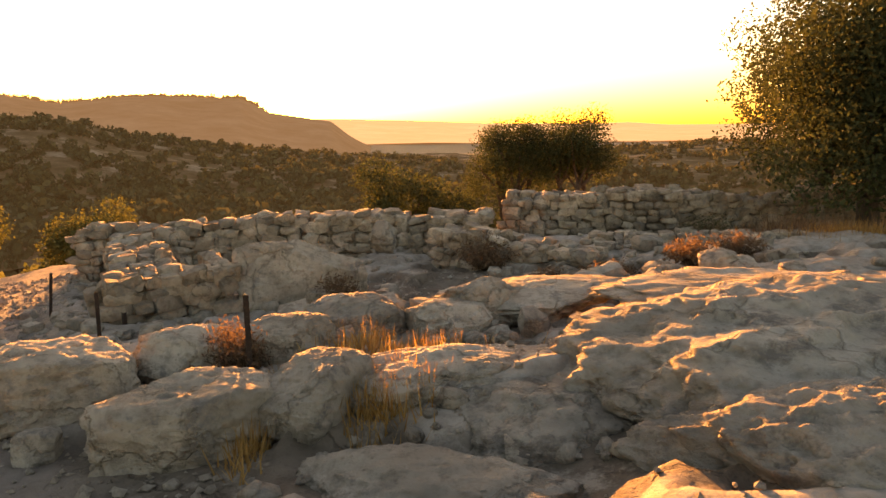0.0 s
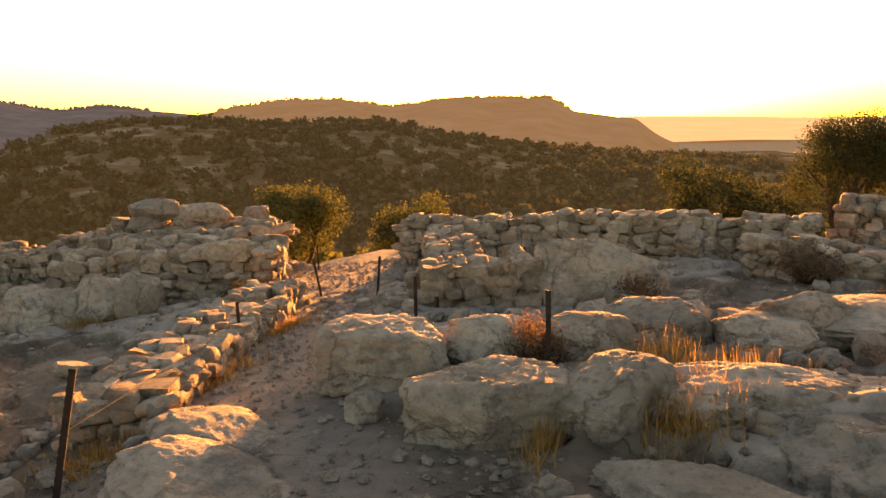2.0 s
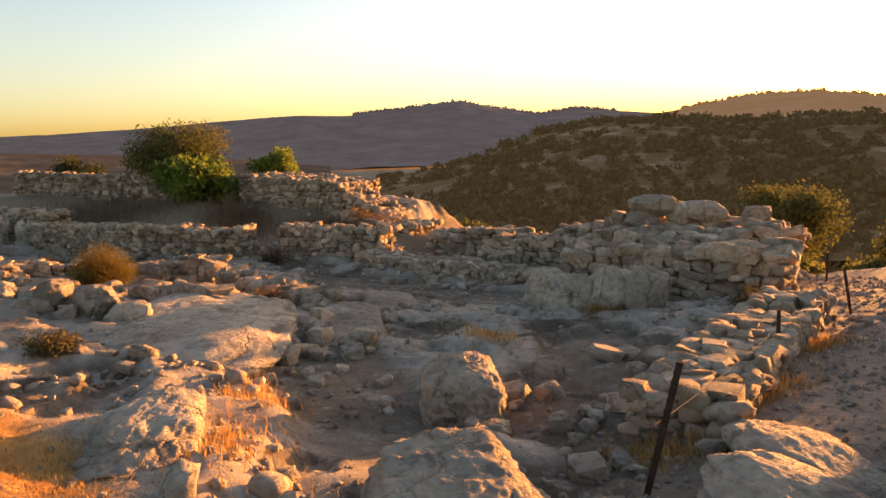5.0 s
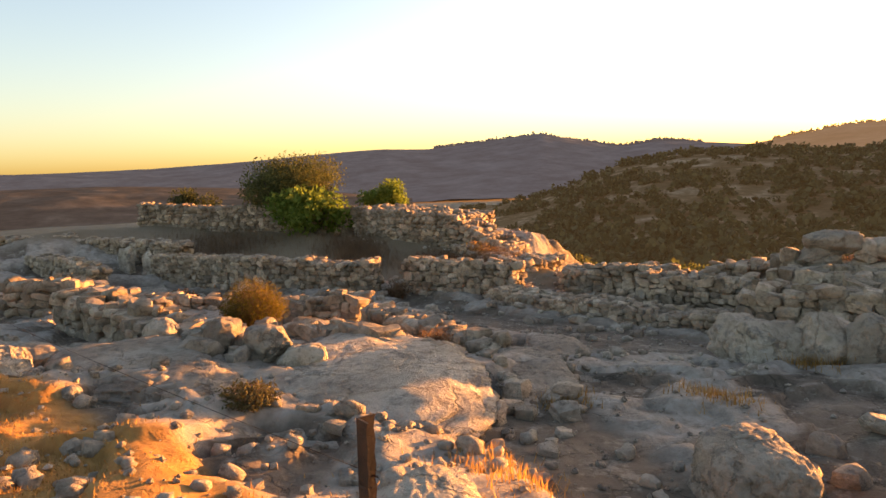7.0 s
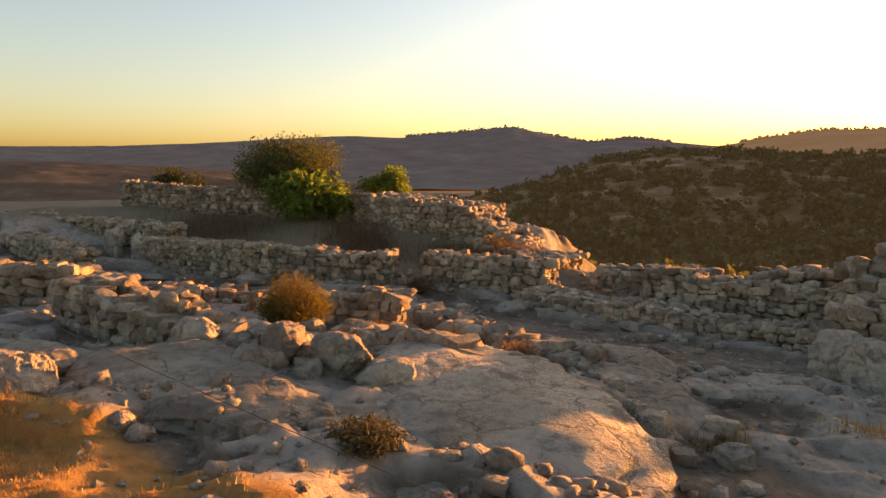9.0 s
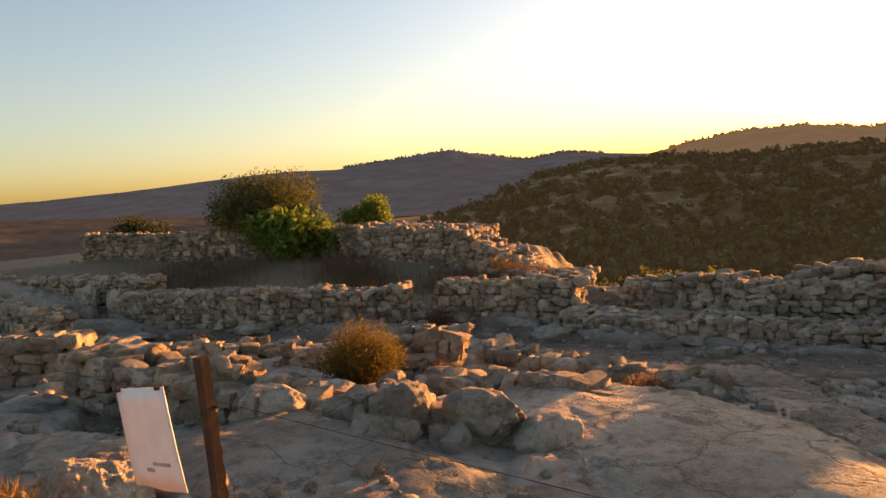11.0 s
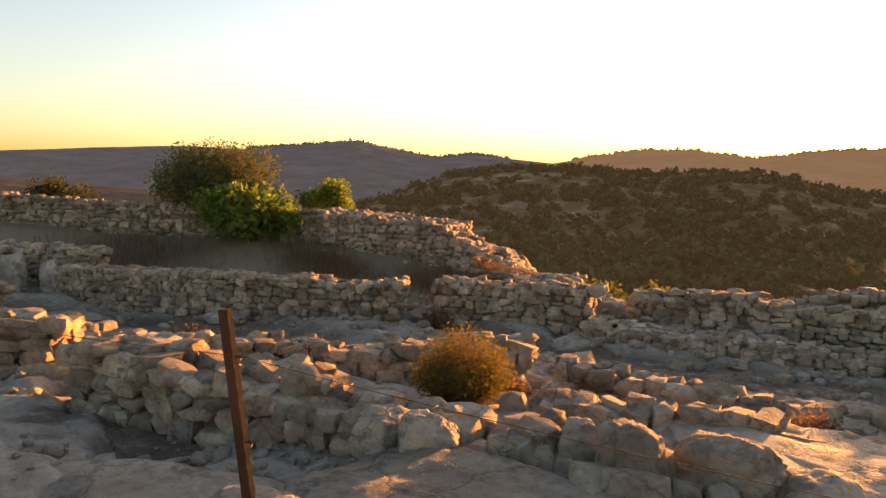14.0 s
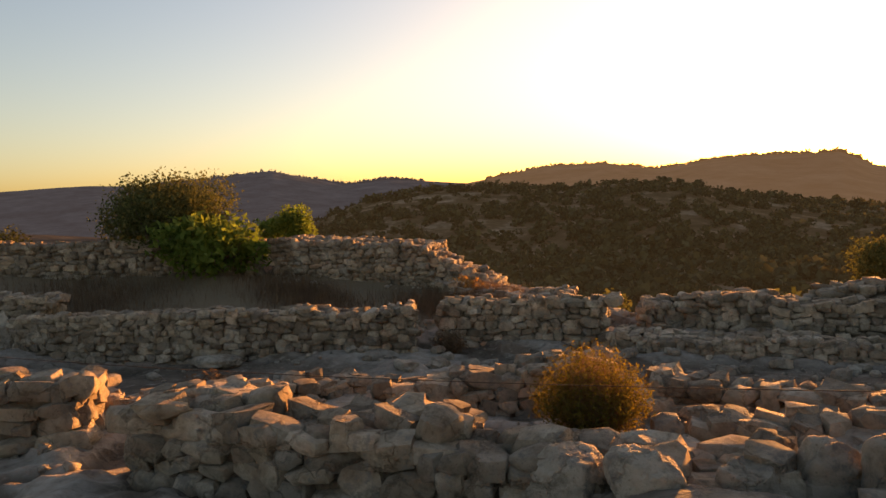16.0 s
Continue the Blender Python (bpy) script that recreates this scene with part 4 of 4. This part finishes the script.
def grass(label, patches, leaf, seed):
    """Dry grass: thin bent blades on patches of (x, y, half extents, blades, length)."""
    r = np.random.RandomState(seed)
    vs = []
    for cx, cy, ex, ey, n, tall in patches:
        q = r.normal(size=(n, 2)) * 0.5
        x, y = cx + ex * q[:, 0], cy + ey * q[:, 1]
        z = height(x, y)
        t, ln = r.uniform(0, 6.283, n), tall * r.uniform(0.5, 1.2, n)
        w = 0.004 + 0.003 * r.rand(n)
        lean = r.uniform(0.1, 0.7, n)
        base = np.stack([x, y, z - 0.01], 1)
        tip = base + np.stack([np.cos(t) * lean * ln, np.sin(t) * lean * ln, ln * (1 - 0.4 * lean)], 1)
        side = np.stack([-np.sin(t) * w, np.cos(t) * w, 0 * t], 1)
        vs.append(np.stack([base - side, base + side, tip], 1).reshape(-1, 3))
    v = np.concatenate(vs)
    tagged(new("dry_grass", raw_mesh("dry_grass", v, np.arange(len(v)).reshape(-1, 3), leaf)), label, "grass", kind="stuff")


grass("golden dry grass tufts among stones", ((-4.35, 4.4, 0.3, 0.9, 1500, 0.14), (-5.3, 6.4, 0.3, 1.2, 1500, 0.16), (-4.0, 3.4, 0.3, 0.3, 500, 0.12), (-0.45, 5.3, 0.6, 0.3, 800, 0.22), (-1.15, 4.3, 0.1, 0.5, 700, 0.22), (-0.45, 4.4, 0.25, 0.35, 900, 0.22),
                                              (-8.9, 7.0, 0.6, 0.3, 500, 0.2), (6.6, 10.9, 1.3, 0.8, 3000, 0.25), (-8.2, 3.0, 0.3, 0.25, 250, 0.14), (-7.6, 4.4, 0.5, 0.3, 350, 0.14), (-5.3, 0.9, 0.8, 0.4, 500, 0.12), (-6.4, 1.4, 0.6, 0.4, 400, 0.12)), STRAW, 1)
grass("orange dry grass on the bank", ((-6.6, -1.7, 1.8, 0.7, 5000, 0.05), (-8.8, -2.6, 1.8, 0.7, 5000, 0.055), (-11.2, -3.4, 1.5, 0.6, 3500, 0.07), (-10.6, -2.75, 0.7, 0.35, 1600, 0.16), (-9.6, -2.6, 0.7, 0.3, 1200, 0.12), (-4.8, 0.0, 1.4, 0.5, 2000, 0.05)), STRAW, 2)
grass("dry brown weeds on the terrace slope", ((-25.5, 5.6, 2.5, 1.2, 5000, 0.4), (-22.5, 7.6, 1.6, 1.2, 4000, 0.4), (-29, 1.5, 2.5, 2.5, 5000, 0.35), (-22.6, 9.3, 1.2, 0.9, 5000, 0.45), (6.2, 11.8, 1.5, 1.0, 3500, 0.5)), BROWN, 3)


# scrub on the slopes: clumps of leaves, far too many to count
def scrub(label, n, near, far, seed, per, size, leaf):
    r = np.random.RandomState(seed)
    dg = bpy.context.evaluated_depsgraph_get()
    vs = []
    tries = 0
    while len(vs) < n and tries < n * 4:
        tries += 1
        az = math.radians(r.uniform(-34, 104))
        d = near * (far / near) ** r.rand()
        x, y = CENTRE[0] - math.sin(az) * d, CENTRE[1] + math.cos(az) * d
        if outside(np.array(x), np.array(y)) < 6:
            continue
        ok, p, *_ = scene.ray_cast(dg, (x, y, 200), (0, 0, -1))
        if not ok or vnoise(np.array([(x * 0.03, y * 0.03, 0.5)]), 3)[0] < r.uniform(-0.7, 0.1):
            continue
        s = size * r.uniform(0.5, 1.5)
        q = r.normal(size=(per, 3))
        q /= np.linalg.norm(q, axis=1)[:, None]
        q = q * (r.rand(per, 1) ** 0.4) * (1 + 0.4 * vnoise(q * 2 + len(vs), 4)[:, None]) * (s, s, s * 0.75)
        q[:, 2] += s * 0.45
        v, _ = leaves(q + np.array(p), s * 2.0 / math.sqrt(per), r, narrow=0.75)
        vs.append(v)
    v = np.concatenate(vs)
    tagged(new("scrub", raw_mesh("scrub", v, np.arange(len(v)).reshape(-1, 4), leaf)), label, "shrubs", kind="stuff")


bpy.context.view_layer.update()
scrub("dark green scrub on the slope below the ruin", 620, 36, 95, 1, 210, 1.0, GREEN)
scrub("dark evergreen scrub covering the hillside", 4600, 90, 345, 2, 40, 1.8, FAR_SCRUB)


def ridge_trees(label, crest, far, seed, n, lo, hi, tall, material):
    r = np.random.RandomState(seed)
    c = sorted(crest)
    vs = []
    for _ in range(n):
        az = r.uniform(lo, hi)
        el = np.interp(az, [q[0] for q in c], [q[1] for q in c])
        x, y = CENTRE[0] - math.sin(radians(az)) * far, CENTRE[1] + math.cos(radians(az)) * far
        z = 1.4 + math.tan(radians(el)) * far
        s = tall * r.uniform(0.5, 1.2)
        q = r.normal(size=(26, 3)) * (s * 0.28, s * 0.28, s * 0.3) + (x, y, z + s * 0.15)
        v, _ = leaves(q, s * 0.3, r, narrow=0.8)
        vs.append(v)
    v = np.concatenate(vs)
    tagged(new("ridge_trees", raw_mesh("ridge_trees", v, np.arange(len(v)).reshape(-1, 4), material)), label, "trees", kind="stuff")


# crest trees reuse the hills' haze-emitting materials to match their tone
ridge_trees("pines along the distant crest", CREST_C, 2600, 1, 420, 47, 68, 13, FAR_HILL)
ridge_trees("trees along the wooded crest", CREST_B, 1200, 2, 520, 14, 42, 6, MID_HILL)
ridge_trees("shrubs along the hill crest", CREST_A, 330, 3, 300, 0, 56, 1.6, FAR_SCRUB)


# ---- fence posts, wires and the sign ----
def post(label, x, y, top, tall, lean=(0, 0), turn=0, width=0.036, foot=None):
    """A rusty angle-iron fence post with notches along one flange and a hooked wire tie."""
    thing = tagged(new("fence_post"), label, "fence post", "rusty fence posts")
    tall = top - hz(x, y) + 0.1
    turned = pose(0, 0, 0, lean[0], lean[1], turn)
    if foot:
        way = Vector((x, y, top)) - Vector(foot)
        turned, tall = way.to_track_quat("Z", "Y").to_matrix().to_4x4(), way.length + 0.1
    thing.matrix_world = Matrix.Translation(Vector((x, y, top)) - turned @ Vector((0, 0, tall))) @ turned
    bm = bmesh.new()
    w, t = width, 0.005
    rings = []
    rows = max(4, int(tall / 0.028))
    for k in range(rows + 1):
        e = w + (0.003 if k % 2 else -0.001)
        rings.append([bm.verts.new((px, py, tall * k / rows)) for px, py in ((0, 0), (e, 0), (e, t), (t, t), (t, e), (0, e))])
    for lo, hi in zip(rings, rings[1:]):
        for i in range(6):
            bm.faces.new((lo[i], lo[(i + 1) % 6], hi[(i + 1) % 6], hi[i]))
    bm.faces.new(rings[-1])
    part("post", bm, RUST, thing)
    for j in (0.14, 0.38):
        if tall - j > 0.2:
            bm = bmesh.new()
            bmesh.ops.create_cone(bm, segments=10, radius1=w * 0.56, radius2=w * 0.56, depth=0.006, cap_ends=False, matrix=pose(w / 2.4, w / 2.4, tall - j, 9, 6))
            part("wire_tie", bm, WIRE, thing)
    return thing


POST = "leaning rusty angle-iron fence post"
post(POST + " beside a boulder", -1.42, 4.94, 0.33, 0.6, (0, 0))
post(POST + " beside the path", -3.42, 2.95, 0.19, 0.6, foot=(-3.53, 2.83, -0.57))
post(POST + " beside the path", -5.0, 5.95, -0.27, 0.6, (0, 0), 30)
post(POST + " near the gate", -3.45, 6.95, -0.1, 0.6, (0, 1), 10)
post(POST + " near the gate", -3.4, 7.38, -0.42, 0.5, (0, 0), 50)
post(POST + " near the gate", -5.15, 9.15, -0.35, 0.7, (0, 6), 10)
post(POST + " near the gate", -6.25, 9.05, -0.42, 0.7, (0, -10), 10)
post(POST + " at the path's end", -8.95, 13.0, -0.95, 0.6, (0, 0), 10)
post(POST + " on the bank", -7.75, -2.12, 1.03, 1.1, (0, -4), 15, 0.04)
post(POST + " on the bank", -10.1, -2.96, 1.05, 1.1, (3, -6), 15, 0.04)
post(POST + " on the bank", -3.75, -0.3, 0.91, 1.0, (0, 2), 15, 0.04)


def wire(label, pts, radius=0.0009, sag=0.03):
    cu = bpy.data.curves.new("wire", "CURVE")
    cu.dimensions, cu.bevel_depth, cu.bevel_resolution = "3D", radius, 1
    for p, q in zip(pts, pts[1:]):
        sp = cu.splines.new("POLY")
        sp.points.add(8)
        for k in range(9):
            t = k / 8
            c = Vector(p).lerp(Vector(q), t)
            sp.points[k].co = (c.x, c.y, c.z - sag * 4 * t * (1 - t), 1)
    cu.materials.append(WIRE)
    tagged(new("fence_wire", cu), label, "wire")


wire("thin rusty wire strung between fence posts", ((-3.75, -0.3, 0.8), (-7.7, -2.1, 0.93), (-9.96, -2.95, 0.95), (-12.6, -4.2, 0.95)))
wire("thin rusty wire low between fence posts", ((-3.58, 2.9, -0.2), (-5.0, 5.95, -0.45), (-6.2, 9.05, -0.65)), 0.002)


def sign():
    thing = tagged(new("sign_board"), "blank white sheet sign hung on the fence wire", "sign")
    thing.matrix_world = pose(-8.03, -2.23, 0.917, 0, -9, 17.3)
    m = bpy.data.materials.new("white_sheet")
    m.use_nodes = True
    nt = m.node_tree
    n = tex(nt, 14, 5)
    nt.links.new(ramp(nt, n.outputs["Fac"], [(0.3, (0.70, 0.69, 0.68)), (0.7, (0.80, 0.79, 0.78))]), nt.nodes["Principled BSDF"].inputs["Base Color"])
    nt.nodes["Principled BSDF"].inputs["Roughness"].default_value = 0.45
    bm = bmesh.new()
    cols, rows = 9, 7
    g = [[bm.verts.new((-0.16 + 0.32 * i / (cols - 1), 0.006 * math.sin(i * 0.9) * j / rows + 0.012 * (j / rows) ** 2, -0.29 * j / (rows - 1))) for j in range(rows)] for i in range(cols)]
    for i in range(cols - 1):
        for j in range(rows - 1):
            bm.faces.new((g[i][j], g[i + 1][j], g[i + 1][j + 1], g[i][j + 1])).smooth = True
    r = bmesh.ops.extrude_face_region(bm, geom=bm.faces[:])
    bmesh.ops.translate(bm, vec=(0, 0.003, 0), verts=[e for e in r["geom"] if isinstance(e, bmesh.types.BMVert)])
    bmesh.ops.recalc_face_normals(bm, faces=bm.faces[:])
    part("sheet", bm, m, thing)
    grey = rough_material("faded_print", (0.42, 0.42, 0.43), (0.47, 0.47, 0.48), (0.52, 0.52, 0.52), 20, 60, 0.05)
    for k, (w, x, z) in enumerate(((0.10, 0.06, -0.215), (0.045, -0.02, -0.235))):
        bm = bmesh.new()
        bmesh.ops.create_cube(bm, size=1, matrix=pose(x, -0.004 + 0.012 * (z / 0.29) ** 2, z) @ Matrix.Diagonal((w, 0.006, 0.009, 1)))
        part("faded_line", bm, grey, thing)
    for x in (-0.135, 0.135):
        bm = bmesh.new()
        bmesh.ops.create_cone(bm, segments=10, radius1=0.008, radius2=0.008, depth=0.02, cap_ends=False, matrix=pose(x, 0, 0.0, 90, 0, 0))
        part("wire_tie", bm, WIRE, thing)


sign()
